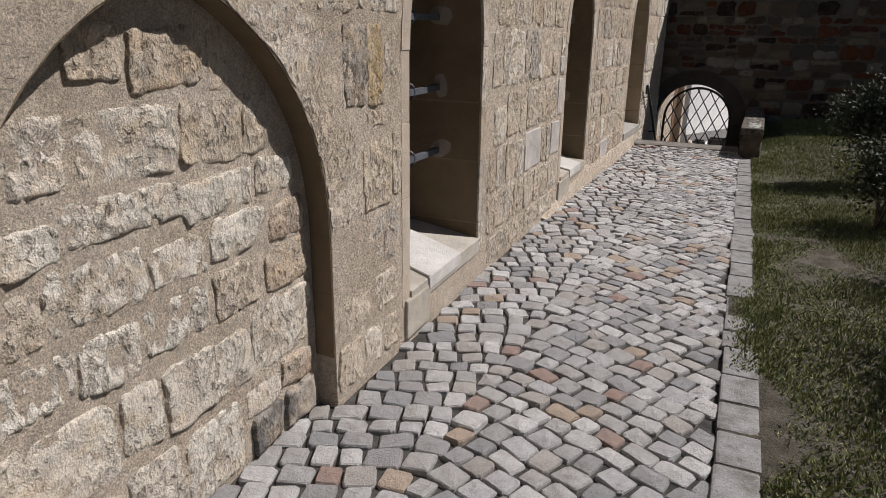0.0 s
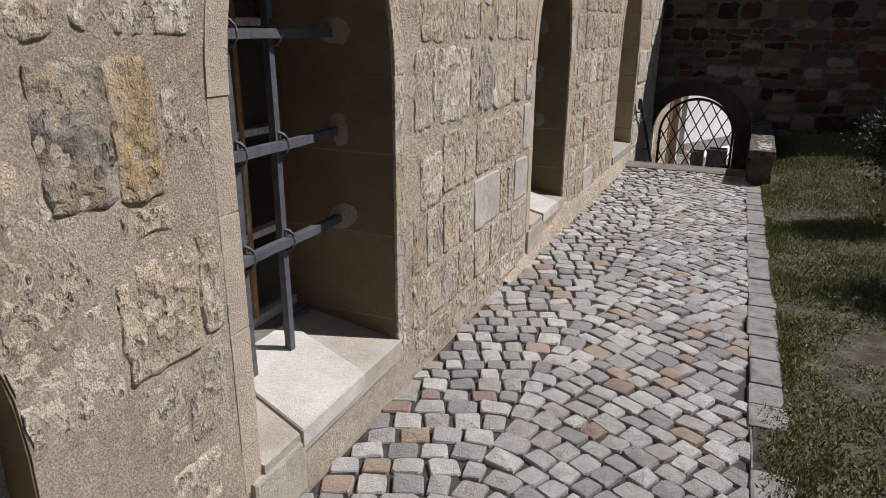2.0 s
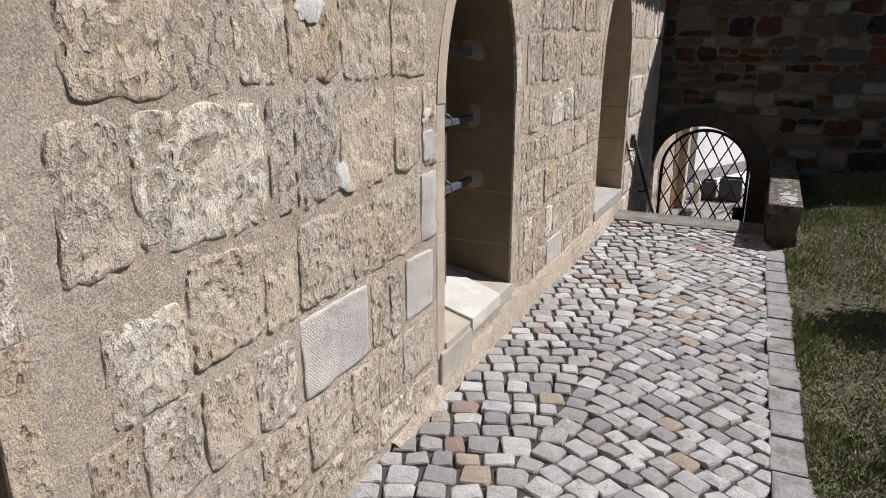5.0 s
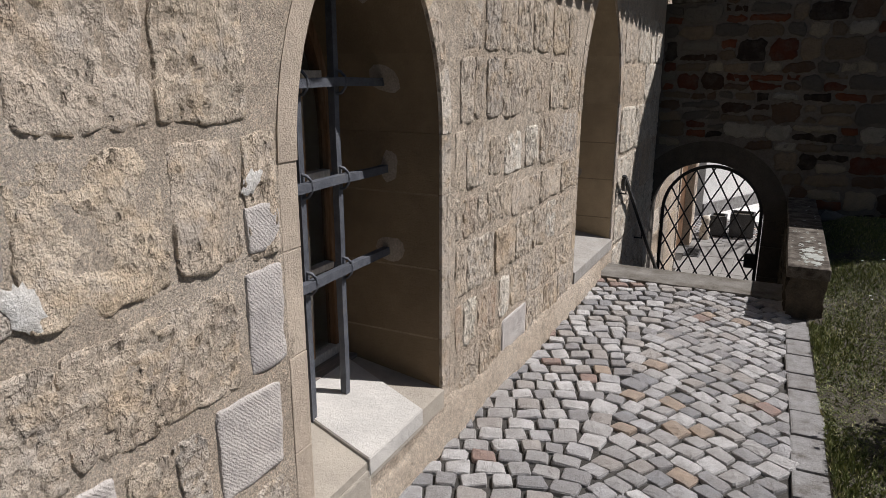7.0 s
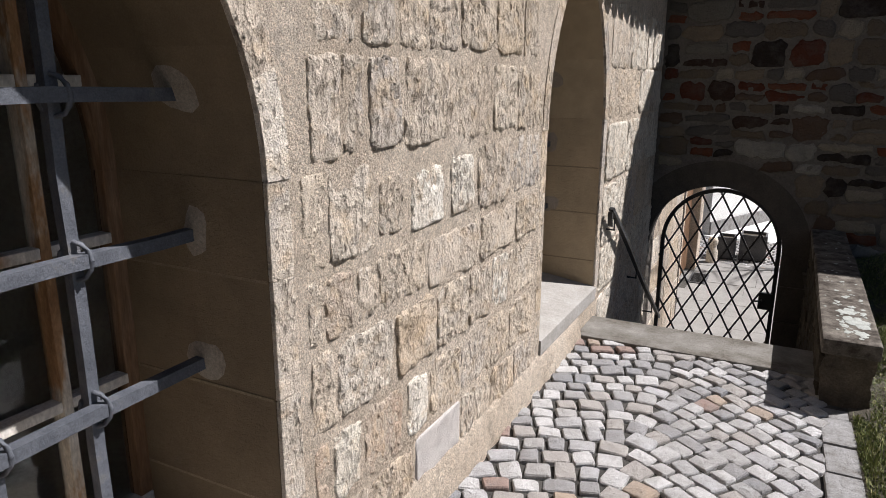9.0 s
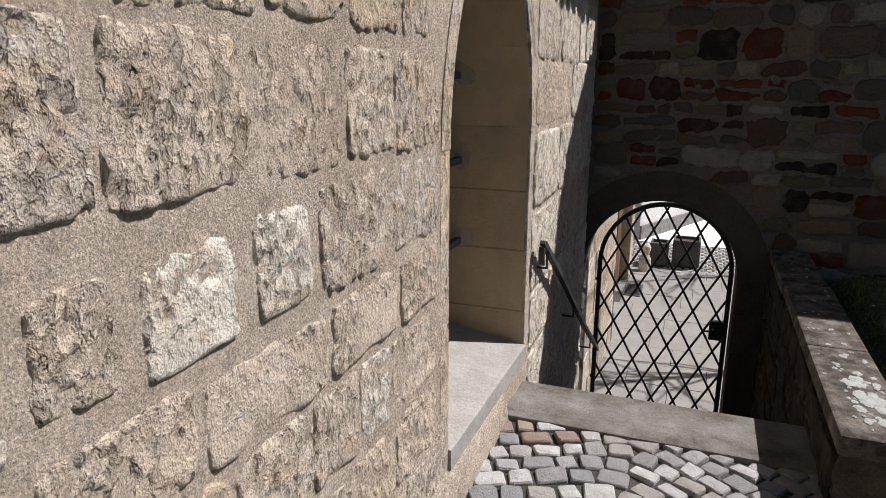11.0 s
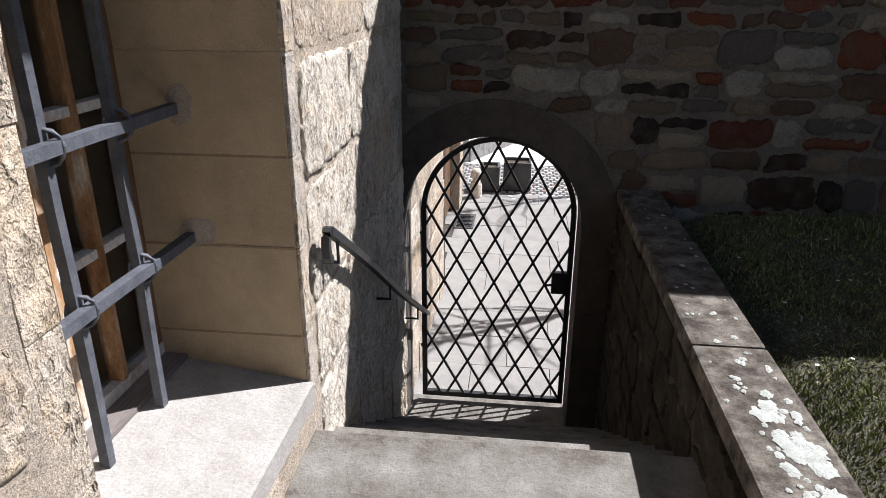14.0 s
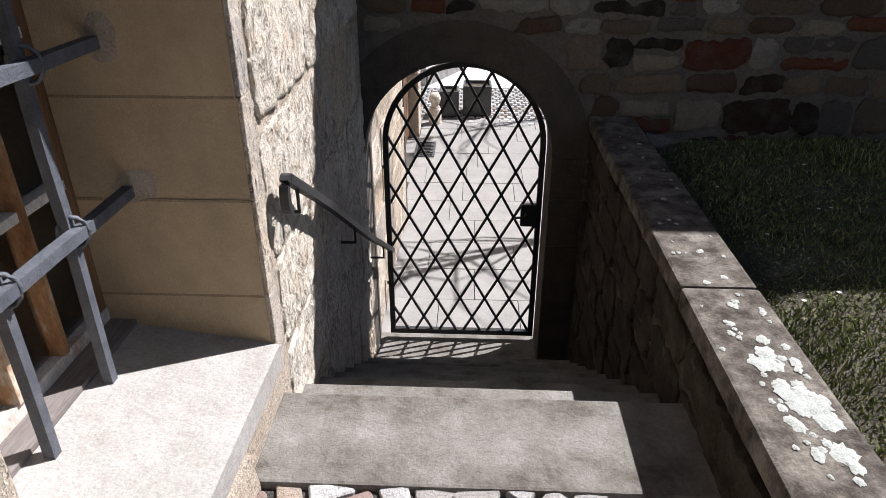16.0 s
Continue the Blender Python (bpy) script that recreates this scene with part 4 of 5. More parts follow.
def lay(parent, lo, hi, z0, z1, heights, lengths, joint, spans=None, dx=0.0, special=None, rough=0.012, proud=0.004, materials=(MAT_STONE,)):
    """Courses of blocks; each one a stone of its own under the wall."""
    for za, zb in courses(z0, z1, heights):
        wob = 0.012 * srng.uniform(-1, 1)
        bot = (spans or free_spans)(za + 0.01, lo, hi)
        top = (spans or free_spans)(zb - 0.01, lo, hi)
        for (a0, b0) in bot:
            match = [t for t in top if min(t[1], b0) - max(t[0], a0) > 0.05]
            if not match:
                continue
            a1, b1 = match[0][0], match[-1][1]
            n = max(1, round((b0 - a0) / srng.choice(lengths)))
            ts = [0.0]
            for _ in range(n):
                ts.append(ts[-1] + srng.uniform(0.6, 1.4))
            ts = [t / ts[-1] for t in ts]
            for ta, tb in zip(ts, ts[1:]):
                j = joint * srng.uniform(0.5, 1.3)
                ya0, yb0 = a0 + (b0 - a0) * ta, a0 + (b0 - a0) * tb
                ya1, yb1 = a1 + (b1 - a1) * ta, a1 + (b1 - a1) * tb
                lean = srng.uniform(-0.012, 0.012)
                bl, tl = za + j * 0.6 + wob, zb - j * 0.6 + wob
                if special and special((ya0 + yb0) / 2, (za + zb) / 2):
                    continue
                bits = [(bl, tl)]
                if yb0 - ya0 < 0.16 and tl - bl > 0.22 and srng.random() < 0.5:
                    m = (bl + tl) / 2 + srng.uniform(-0.03, 0.03)
                    bits = [(bl, m - 0.008), (m + 0.008, tl)]
                for q0, q1 in bits:
                    quad = ((ya0 + j * 0.5, q0 + srng.uniform(-1, 1) * 0.01), (yb0 - j * 0.5, q0 + srng.uniform(-1, 1) * 0.01),
                            (yb1 - j * 0.5 + lean, q1 + srng.uniform(-1, 1) * 0.01), (ya1 + j * 0.5 + lean, q1 + srng.uniform(-1, 1) * 0.01))
                    if min(quad[1][0] - quad[0][0], quad[2][0] - quad[3][0]) < 0.04:
                        continue
                    bm = stone_mesh(quad, proud + srng.uniform(-0.004, 0.004), rough * srng.uniform(0.5, 1.3), srng.random() * 50, srng.choice(STYLES), 0.022)
                    for v in bm.verts:
                        v.co.x += dx
                    mat = srng.choice(materials)
                    part("stone", bent(bm), mat, parent)


# chosen blocks that stand out: (y0, y1, z0, z1, material, label)
CHOSEN = [
    (4.0, 4.24, 0.79, 1.05, MAT_PALE, "bright white pitted block"),
    (4.71, 5.14, 0.51, 0.80, MAT_COMBED, "smooth grey combed block"),
    (4.49, 4.69, 0.50, 0.78, MAT_PALE, "pale pitted block"),
    (5.585, 5.745, 0.835, 1.145, MAT_COMBED, "tall smooth grey combed block"),
    (5.60, 5.745, 1.175, 1.33, MAT_COMBED, "small smooth grey combed block"),
    (5.445, 5.705, 0.51, 0.80, MAT_COMBED, "smooth grey combed block"),
    (2.19, 2.385, 1.21, 1.53, MAT_RUST, "dark weathered pitted block"),
    (2.372, 2.52, 1.205, 1.525, MAT_OCHRE, "ochre weathered block"),
    (2.33, 2.59, 0.76, 1.07, MAT_STONE, "brownish worn block"),
    (7.485, 7.73, 1.16, 1.37, MAT_PALE, "white rough block"),
    (7.80, 8.00, 1.165, 1.39, MAT_PALE, "small white rough block"),
    (7.29, 7.445, 1.17, 1.37, MAT_STONE, "deeply pitted block"),
    (7.51, 7.89, 0.14, 0.35, MAT_COMBED, "smooth grey foot block"),
    (7.45, 7.61, 0.38, 0.61, MAT_PALE, "pale small block"),
]


def is_chosen(y, z):
    return any(a < y < b and c < z < d for a, b, c, d, *_ in CHOSEN)


def block(parent, quad, dx, rough, proud, mat, label="", inset=0.006, style=""):
    bm = stone_mesh(quad, proud + 0.001, rough * 1.7, srng.random() * 50, style or srng.choice(STYLES), inset=inset)
    for v in bm.verts:
        v.co.x += dx
    return part("stone", bent(bm), mat, parent, label)


def jitter(y0, y1, z0, z1, amount):
    r = srng.uniform
    return ((y0 + r(-1, 1) * amount, z0 + r(-1, 1) * amount), (y1 + r(-1, 1) * amount, z0 + r(-1, 1) * amount), (y1 + r(-1, 1) * amount, z1 + r(-1, 1) * amount), (y0 + r(-1, 1) * amount, z1 + r(-1, 1) * amount))


for a, b, c, d, mat, lab in CHOSEN:
    block(wall_west, jitter(a, b, c, d, 0.008), 0.0, 0.004, 0.006, mat, lab, 0.002 if mat is MAT_COMBED else 0.006, style="plain" if mat is MAT_COMBED else "pitted")


def table(parent, rows, gap, dx, rough, proud, materials, skip=None, wob=0.008, limit=None):
    """Courses given by height and joints."""
    for z0, z1, ys in rows:
        for ya, yb in zip(ys, ys[1:]):
            if skip and skip((ya + yb) / 2, (z0 + z1) / 2):
                continue
            if limit:
                lo, hi = max(limit(z0)[0], limit(z1)[0]), min(limit(z0)[1], limit(z1)[1])
                ya, yb = max(ya, lo), min(yb, hi)
                if yb - ya < 0.06:
                    continue
            g = gap * srng.uniform(0.5, 1.3)
            block(parent, jitter(ya + g / 2, yb - g / 2, z0 + g / 2 + srng.uniform(-1, 1) * wob, z1 - g / 2 + srng.uniform(-1, 1) * wob, wob), dx, rough * srng.uniform(0.5, 1.4), proud + srng.uniform(-0.002, 0.002), srng.choice(materials))


def lime(y, z, wide, tall, lean, seed):
    """A dab of white lime, ragged at its rim."""
    bm = bmesh.new()
    n = 26
    mid_ = bm.verts.new((0.016, y, z))
    rings_ = []
    for f, x in ((0.55, 0.0155), (1.0, 0.010)):
        loop_ = []
        for k in range(n):
            a = 2 * math.pi * k / n
            r = f * (1.0 + 0.35 * noise.noise((math.cos(a) * 2, math.sin(a) * 2, seed)) + 0.3 * noise.noise((math.cos(a) * 6, math.sin(a) * 6, seed)))
            dz = tall * r * math.sin(a)
            loop_.append(bm.verts.new((x, y + wide * r * math.cos(a) + lean * dz, z + dz)))
        rings_.append(loop_)
    for k in range(n):
        bm.faces.new((mid_, rings_[0][k], rings_[0][(k + 1) % n]))
        bm.faces.new((rings_[0][k], rings_[1][k], rings_[1][(k + 1) % n], rings_[0][(k + 1) % n]))
    return smooth(part("lime_patch", bent(bm), MAT_LIME, wall_west, "dab of white lime"))


lime(5.64, 1.385, 0.034, 0.034, 0.7, 1.0)
lime(4.85, 1.77, 0.075, 0.045, 0.0, 4.0)
lime(5.0, 1.235, 0.034, 0.055, -0.3, 7.0)
MIX = (MAT_STONE,) * 18 + (MAT_PALE, MAT_RED)
# between the first and second window
FIRST = [
    (1.54, 1.94, (4.0, 4.33, 4.50, 4.73, 5.01, 5.35, 5.66)),
    (1.16, 1.52, (3.93, 4.13, 4.61, 4.74, 4.99, 5.36, 5.60, 5.75)),
    (0.82, 1.13, (3.93, 4.245, 4.55, 4.72, 5.045, 5.57)),
    (0.50, 0.785, (3.90, 4.07, 4.266, 4.474, 4.70, 5.156, 5.30, 5.42)),
    (0.22, 0.49, (3.90, 4.04, 4.24, 4.47, 4.72, 4.99, 5.20, 5.40, 5.72)),
    (0.03, 0.205, (3.92, 4.14, 4.40, 4.68, 4.95, 5.2, 5.5, 5.72)),
]
table(wall_west, FIRST, 0.010, 0.0, 0.004, 0.0055, MIX, is_chosen)
# between the second and third window
SECOND = [
    (1.76, 2.06, (7.0, 7.21, 7.415, 7.63, 7.86, 8.19, 8.5, 8.70)),
    (1.445, 1.745, (6.95, 7.12, 7.245, 7.45, 7.81, 8.17, 8.45, 8.79)),
    (1.14, 1.425, (6.92, 7.03, 7.265, 7.465, 7.765, 8.03, 8.395, 8.79)),
    (0.915, 1.12, (6.92, 7.0, 7.15, 7.28, 7.61, 8.06, 8.46, 8.80)),
    (0.64, 0.905, (6.92, 7.05, 7.383, 7.676, 7.965, 8.20, 8.40, 8.76)),
    (0.37, 0.62, (6.92, 7.02, 7.17, 7.44, 7.62, 7.9, 8.15, 8.42, 8.76)),
    (0.12, 0.35, (6.92, 7.2, 7.5, 7.9, 8.2, 8.5, 8.76)),
]
table(wall_west, SECOND, 0.014, 0.0, 0.004, 0.0055, MIX, is_chosen)
# beside the blind arch, mostly hidden under mortar
BESIDE = [(1.56, 1.9, (2.02, 2.3, 2.66)), (1.10, 1.19, (2.36, 2.52, 2.66)), (1.21, 1.53, (2.525, 2.67)), (0.78, 1.08, (2.34, 2.585, 2.67)), (0.50, 0.75, (2.35, 2.50, 2.67)), (0.27, 0.47, (2.15, 2.37, 2.60)), (0.04, 0.24, (2.08, 2.30, 2.48, 2.66))]
table(wall_west, BESIDE, 0.012, 0.0, 0.005, 0.003, (MAT_STONE,), is_chosen)
lay(wall_west, -0.6, 0.60, 0.06, 2.2, (0.30, 0.26, 0.34, 0.28), (0.30, 0.38, 0.26), 0.06, special=is_chosen, rough=0.014, materials=(MAT_STONE,))
# past the third window, down the steps
lay(wall_west, 10.03 + 0.10, END_Y - 0.02, -1.5, 2.1, (0.42, 0.36, 0.46), (0.6, 0.9), 0.010, rough=0.012, proud=0.008, materials=(MAT_PALE, MAT_PALE, MAT_STONE))
lay(wall_west, 2.87, 10.2, 2.10, 2.9, (0.31, 0.29), (0.3, 0.4), 0.02, rough=0.012, materials=MIX)


# rubble in the blind arch
def niche_spans(z, lo, hi):
    h = NICHE.half_at(z) - 0.02
    return [(NICHE.mid - h, NICHE.mid + h)] if h > 0.05 else []


RUBBLE = [
    (0.02, 0.29, (0.64, 0.76, 1.07, 1.30, 1.60)),
    (0.17, 0.30, (1.60, 1.82, 2.04)),
    (0.32, 0.56, (0.70, 1.09, 1.24, 1.66, 2.04)),
    (0.58, 0.75, (0.72, 0.98, 1.21, 1.49, 1.75, 2.04)),
    (0.77, 0.93, (0.70, 0.92, 1.24, 1.50, 1.80, 2.04)),
    (0.95, 1.09, (0.72, 1.0, 1.40, 1.74, 2.0)),
    (1.11, 1.32, (0.85, 1.06, 1.42, 1.70, 1.90)),
    (1.34, 1.50, (1.02, 1.25, 1.55, 1.72)),
]
table(niche_wall, RUBBLE, 0.008, -0.095, 0.007, 0.0042, (MAT_STONE,) * 3 + (MAT_PALE,) * 4 + (MAT_RED,), wob=0.016, limit=lambda z: (NICHE.mid - NICHE.half_at(z) + 0.02, NICHE.mid + NICHE.half_at(z) - 0.02))
block(niche_wall, jitter(1.62, 1.80, 0.0, 0.155, 0.01), -0.095, 0.005, 0.02, MAT_SLATE, "dark grey slate-like foot block")
block(niche_wall, jitter(1.82, 2.02, 0.0, 0.165, 0.01), -0.095, 0.005, 0.02, MAT_SLATE, "dark grey slate-like foot block")
# soffit of the blind arch, its shade put into the brown stone colour
voussoir_ring(NICHE, niche_wall, 6, -0.006, 0.055, -0.14, -0.004, MAT_REVEAL_SHADE, "arch_rim")
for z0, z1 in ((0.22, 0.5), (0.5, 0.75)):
    part("arch_rim", bent(box(-0.14, -0.004, NICHE.y1 - 0.006, NICHE.y1 + 0.055, z0 + 0.0005, z1 - 0.0005, 0.002)), MAT_REVEAL_SHADE, niche_wall)


# broad worn arch stones round the blind arch, joints filled flush
ring_in, ring_out = NICHE.curve(0.004, 24), NICHE.curve(0.26, 24)
for a, b in ((24, 30), (30, 37), (37, 44), (44, 48)):
    (ya, za), (yb, zb) = ring_in[b], ring_in[a]
    (yc, zc), (yd, zd) = ring_out[a], ring_out[b]
    bm = bmesh.new()
    cols_, rows2 = 16, 14
    seed = srng.random() * 50
    grid = []
    for i in range(cols_ + 1):
        u = a + (b - a) * (0.02 + 0.96 * i / cols_)
        k0 = int(min(u, 47.999))
        f = u - k0
        pi = [ring_in[k0][n] * (1 - f) + ring_in[k0 + 1][n] * f for n in (0, 1)]
        po = [ring_out[k0][n] * (1 - f) + ring_out[k0 + 1][n] * f for n in (0, 1)]
        col = []
        for j in range(rows2 + 1):
            v = j / rows2
            yy, zz = pi[0] * (1 - v) + po[0] * v, pi[1] * (1 - v) + po[1] * v
            edge = i in (0, cols_) or j == rows2
            h = 0.005 + relief(yy, zz, seed, "pitted" if a < 37 else "chiselled", 0.006)
            if j == 0:
                h = min(h, 0.004)
                yy += 0.008 * noise.noise((yy * 21, zz * 21, 3))
                zz += 0.008 * noise.noise((yy * 21, zz * 21, 8))
            col.append(bm.verts.new((-0.007 if j == rows2 else 0.001 if edge else h, yy, zz)))
        grid.append(col)
    for c0, c1 in zip(grid, grid[1:]):
        for j in range(rows2):
            bm.faces.new((c0[j], c0[j + 1], c1[j + 1], c1[j])).smooth = True
    bmesh.ops.recalc_face_normals(bm, faces=bm.faces)
    if sum(f.normal.x for f in bm.faces) < 0:
        bmesh.ops.reverse_faces(bm, faces=bm.faces[:])
    part("stone", bent(bm), MAT_STONE, wall_west, "broad worn arch stone")


# rubble of the gate wall
def end_spans(z, lo, hi):
    h = GATE.half_at(z, RIM - 0.01) if z > 0.09 else (GATE_X1 - GATE_X0) / 2 + 0.22
    if z < 0.09 + GATE.r + RIM and h > 0.02:
        a, b = GATE.mid - h, GATE.mid + h
        return [(x0, x1) for x0, x1 in ((lo, a), (b, hi)) if x1 - x0 > 0.05]
    return [(lo, hi)]


def lay_end():
    for za, zb in courses(-0.05, 2.75, (0.19, 0.12, 0.24, 0.15, 0.21, 0.11, 0.18, 0.23, 0.10)):
        bot, top = end_spans(za, -1.55, 3.4), end_spans(zb, -1.55, 3.4)
        for (a0, b0) in bot:
            match = [t for t in top if min(t[1], b0) - max(t[0], a0) > 0.05]
            if not match:
                continue
            a1, b1 = match[0][0], match[-1][1]
            a, b = max(a0, a1), min(b0, b1)
            x = a
            while x < b - 0.07:
                w = srng.uniform(0.15, 0.44) * (0.8 if zb - za < 0.13 else 1.0)
                e = min(b, x + w)
                bits = [(za, zb)]
                if zb - za > 0.16 and srng.random() < 0.35:
                    m = za + (zb - za) * srng.uniform(0.38, 0.62)
                    bits = [(za, m), (m, zb)]
                for q0, q1 in bits:
                    if q1 > min(float(np.interp(x, TOP_X, TOP_Z)), float(np.interp(e, TOP_X, TOP_Z))) - 0.01:
                        continue
                    r = srng.uniform
                    quad = ((x + 0.008 + r(-1, 1) * 0.012, q0 + 0.010 + r(-1, 1) * 0.018), (e - 0.008 + r(-1, 1) * 0.012, q0 + 0.010 + r(-1, 1) * 0.018),
                            (e - 0.010 + r(-1, 1) * 0.022, q1 - 0.010 + r(-1, 1) * 0.018), (x + 0.010 + r(-1, 1) * 0.022, q1 - 0.010 + r(-1, 1) * 0.018))
                    bm = stone_mesh(quad, 0.010 + r(-0.004, 0.008), 0.014, r(0, 60), "flaked", 0.026, 0.011, 0.34)
                    for v in bm.verts:
                        px, py = v.co.x, v.co.y
                        v.co.x, v.co.y = py, END_Y - px
                    part("stone", bm, MAT_RUBBLE, wall_north)
                x = e


lay_end()

# ---- kerb ----
kerb = empty("kerb", "row of grey granite kerb blocks along the lawn", "kerb", kind="structure")
y = 0.6
while y < 9.3:
    ln = srng.uniform(0.2, 0.32)
    dx = srng.uniform(-0.006, 0.006)
    x0 = kerb_x(y + ln / 2) + dx - 0.024
    bm = box(x0, x0 + 0.159, y + 0.006, y + ln - 0.006, -0.12, 0.018 + srng.uniform(-0.005, 0.006) - (0.007 if y < 4.2 else 0.009), 0.012)
    for v in bm.verts:
        v.co.x += KERB_B * (v.co.y - y - ln / 2) + 0.004 * noise.noise((v.co.y * 9, v.co.x * 9, 2))
    part("kerb_block", bm, MAT_KERB, kerb)
    y += ln

# ---- setts ----
def sett(cx, cy, w, l, turn, seed, z):
    """A worn sett with a flat, chipped top."""
    bm = bmesh.new()
    rg = random.Random(seed)
    ca, sa = math.cos(turn), math.sin(turn)
    base = []
    for sx, sy in ((1, 0.76), (0.82, 1), (-0.82, 1), (-1, 0.76), (-1, -0.76), (-0.82, -1), (0.82, -1), (1, -0.76)):
        base.append((sx * w / 2 * rg.uniform(0.82, 1.03), sy * l / 2 * rg.uniform(0.82, 1.03)))
    n = len(base)
    tx, ty = rg.uniform(-0.09, 0.09), rg.uniform(-0.09, 0.09)
    rings_ = []
    for f, h in ((1.0, -0.04), (0.985, -0.007), (0.90, 0.000)):
        rings_.append([bm.verts.new((cx + (x * ca - y2 * sa) * f, cy + (x * sa + y2 * ca) * f, z + h + tx * x + ty * y2 + rg.uniform(-0.002, 0.002))) for x, y2 in base])
    for a, b in zip(rings_, rings_[1:]):
        for k in range(n):
            bm.faces.new((a[k], a[(k + 1) % n], b[(k + 1) % n], b[k]))
    top = bm.verts.new((cx, cy, z + 0.005 + rg.uniform(-0.002, 0.003)))
    for k in range(n):
        bm.faces.new((rings_[-1][k], rings_[-1][(k + 1) % n], top))
    return bm


def arc(x, s):
    """How far a row of setts bends back at x: the rows lie in shallow arcs."""
    k = 0.44 + 0.045 * max(0.0, s - 2.0)
    d = x + 0.92
    return -(k if d > 0 else 0.47) * (math.sqrt(d * d + 0.012) - 0.11)


def arc_turn(x, s):
    return math.atan((arc(x + 0.01, s) - arc(x - 0.01, s)) / 0.02)


count = 0
laid = []
crng = random.Random(3)
s = 0.3
while s < 11.9:
    depth = crng.uniform(0.098, 0.132)
    x = -1.62 + crng.uniform(0, 0.12)
    while x < 0.3:
        ln = crng.uniform(0.088, 0.150)
        slope = arc_turn(x + ln * 0.4, s)
        wide = ln * math.cos(slope)
        cx = x + wide / 2
        cy = s + depth / 2 + arc(cx, s)
        x += wide + 0.004
        if not (wx(cy) + (0.0 if cy > 2.07 else -0.10) < cx < kerb_x(cy) - wide * 0.2 and 0.5 < cy < 9.67):
            continue
        deep = depth * math.cos(slope) * 1.04
        laid.append((cy, sett(cx, cy, ln - 0.002, deep - 0.001, slope + crng.uniform(-0.11, 0.11), count, 0.033 * min(1.0, max(0.0, (cy - 8.7) / 0.96)) + 0.005 * noise.noise((cx * 1.5, cy * 1.5, 0)) + crng.uniform(-0.004, 0.004))))
        count += 1
    s += depth
nearest = sorted(range(len(laid)), key=lambda i: abs(laid[i][0] - 4.6))[:320]
chosen_setts = set(nearest)
others = bmesh.new()
for i, (cy, bm) in enumerate(laid):
    if i in chosen_setts:
        part("sett", bm, MAT_COBBLE, path)
    else:
        scrap = bpy.data.meshes.new("scrap")
        bm.to_mesh(scrap)
        bm.free()
        others.from_mesh(scrap)
        bpy.data.meshes.remove(scrap)
tagged(part("setts", others, MAT_COBBLE_JOINED, path, "worn pale stone setts"), kind="stuff")

# rubble face of the parapet towards the steps
prng = random.Random(21)
z0 = -1.45
while z0 < 0.27:
    z1 = min(0.302, z0 + prng.uniform(0.14, 0.26))
    y0 = 9.40
    while y0 < END_Y - 0.05:
        y1 = min(END_Y - 0.01, y0 + prng.uniform(0.18, 0.5))
        if z1 > STEP_Z - RISE * max(0.0, (y1 - STEP_Y) / TREAD + 1) and y1 - y0 > 0.06:
            r = prng.uniform
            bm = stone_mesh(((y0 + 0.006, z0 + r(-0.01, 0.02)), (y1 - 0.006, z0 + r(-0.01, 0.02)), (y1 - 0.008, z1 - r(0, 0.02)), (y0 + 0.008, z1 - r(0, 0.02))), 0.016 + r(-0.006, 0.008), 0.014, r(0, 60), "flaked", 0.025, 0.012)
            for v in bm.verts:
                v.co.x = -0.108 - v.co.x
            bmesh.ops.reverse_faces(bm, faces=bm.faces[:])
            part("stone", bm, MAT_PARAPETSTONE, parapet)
        y0 = y1
    z0 = z1

# ---- court beyond the gate: slabs, facade, far things ----
y = 12.76
r = 0
while y < 18.4:
    d = 0.55
    x = -2.0 + (r % 2) * 0.35
    while x < 3.2:
        w = srng.uniform(0.5, 0.95)
        part("slab", box(x + 0.003, x + w - 0.003, y + 0.003, y + d - 0.003, OUT_Z - 0.1, OUT_Z + srng.uniform(-0.003, 0.003), 0.003), MAT_PAVE, court)
        x += w
    y += d
    r += 1
# cobbled lane past the slabs
lv, lf = [], []
for i in range(34):
    for j in range(60):
        x0, y0 = -3.0 + j * 0.125 + (i % 2) * 0.06, 18.5 + i * 0.125
        k = len(lv)
        h = OUT_Z + srng.uniform(-0.004, 0.006)
        lv += [(x0, y0, h - 0.03), (x0 + 0.115, y0, h - 0.03), (x0 + 0.115, y0 + 0.115, h - 0.03), (x0, y0 + 0.115, h - 0.03), (x0 + 0.02, y0 + 0.02, h), (x0 + 0.095, y0 + 0.02, h), (x0 + 0.095, y0 + 0.095, h), (x0 + 0.02, y0 + 0.095, h)]
        lf += [(k + 4, k + 5, k + 6, k + 7)] + [(k + a, k + (a + 1) % 4, k + 4 + (a + 1) % 4, k + 4 + a) for a in range(4)]
me = bpy.data.meshes.new("lane_setts")
me.from_pydata(lv, [], lf)
me.materials.append(MAT_COBBLE_JOINED)
tagged(new("lane_setts", me), "grey cobbled lane beyond the slab paving", "cobbles", kind="stuff")

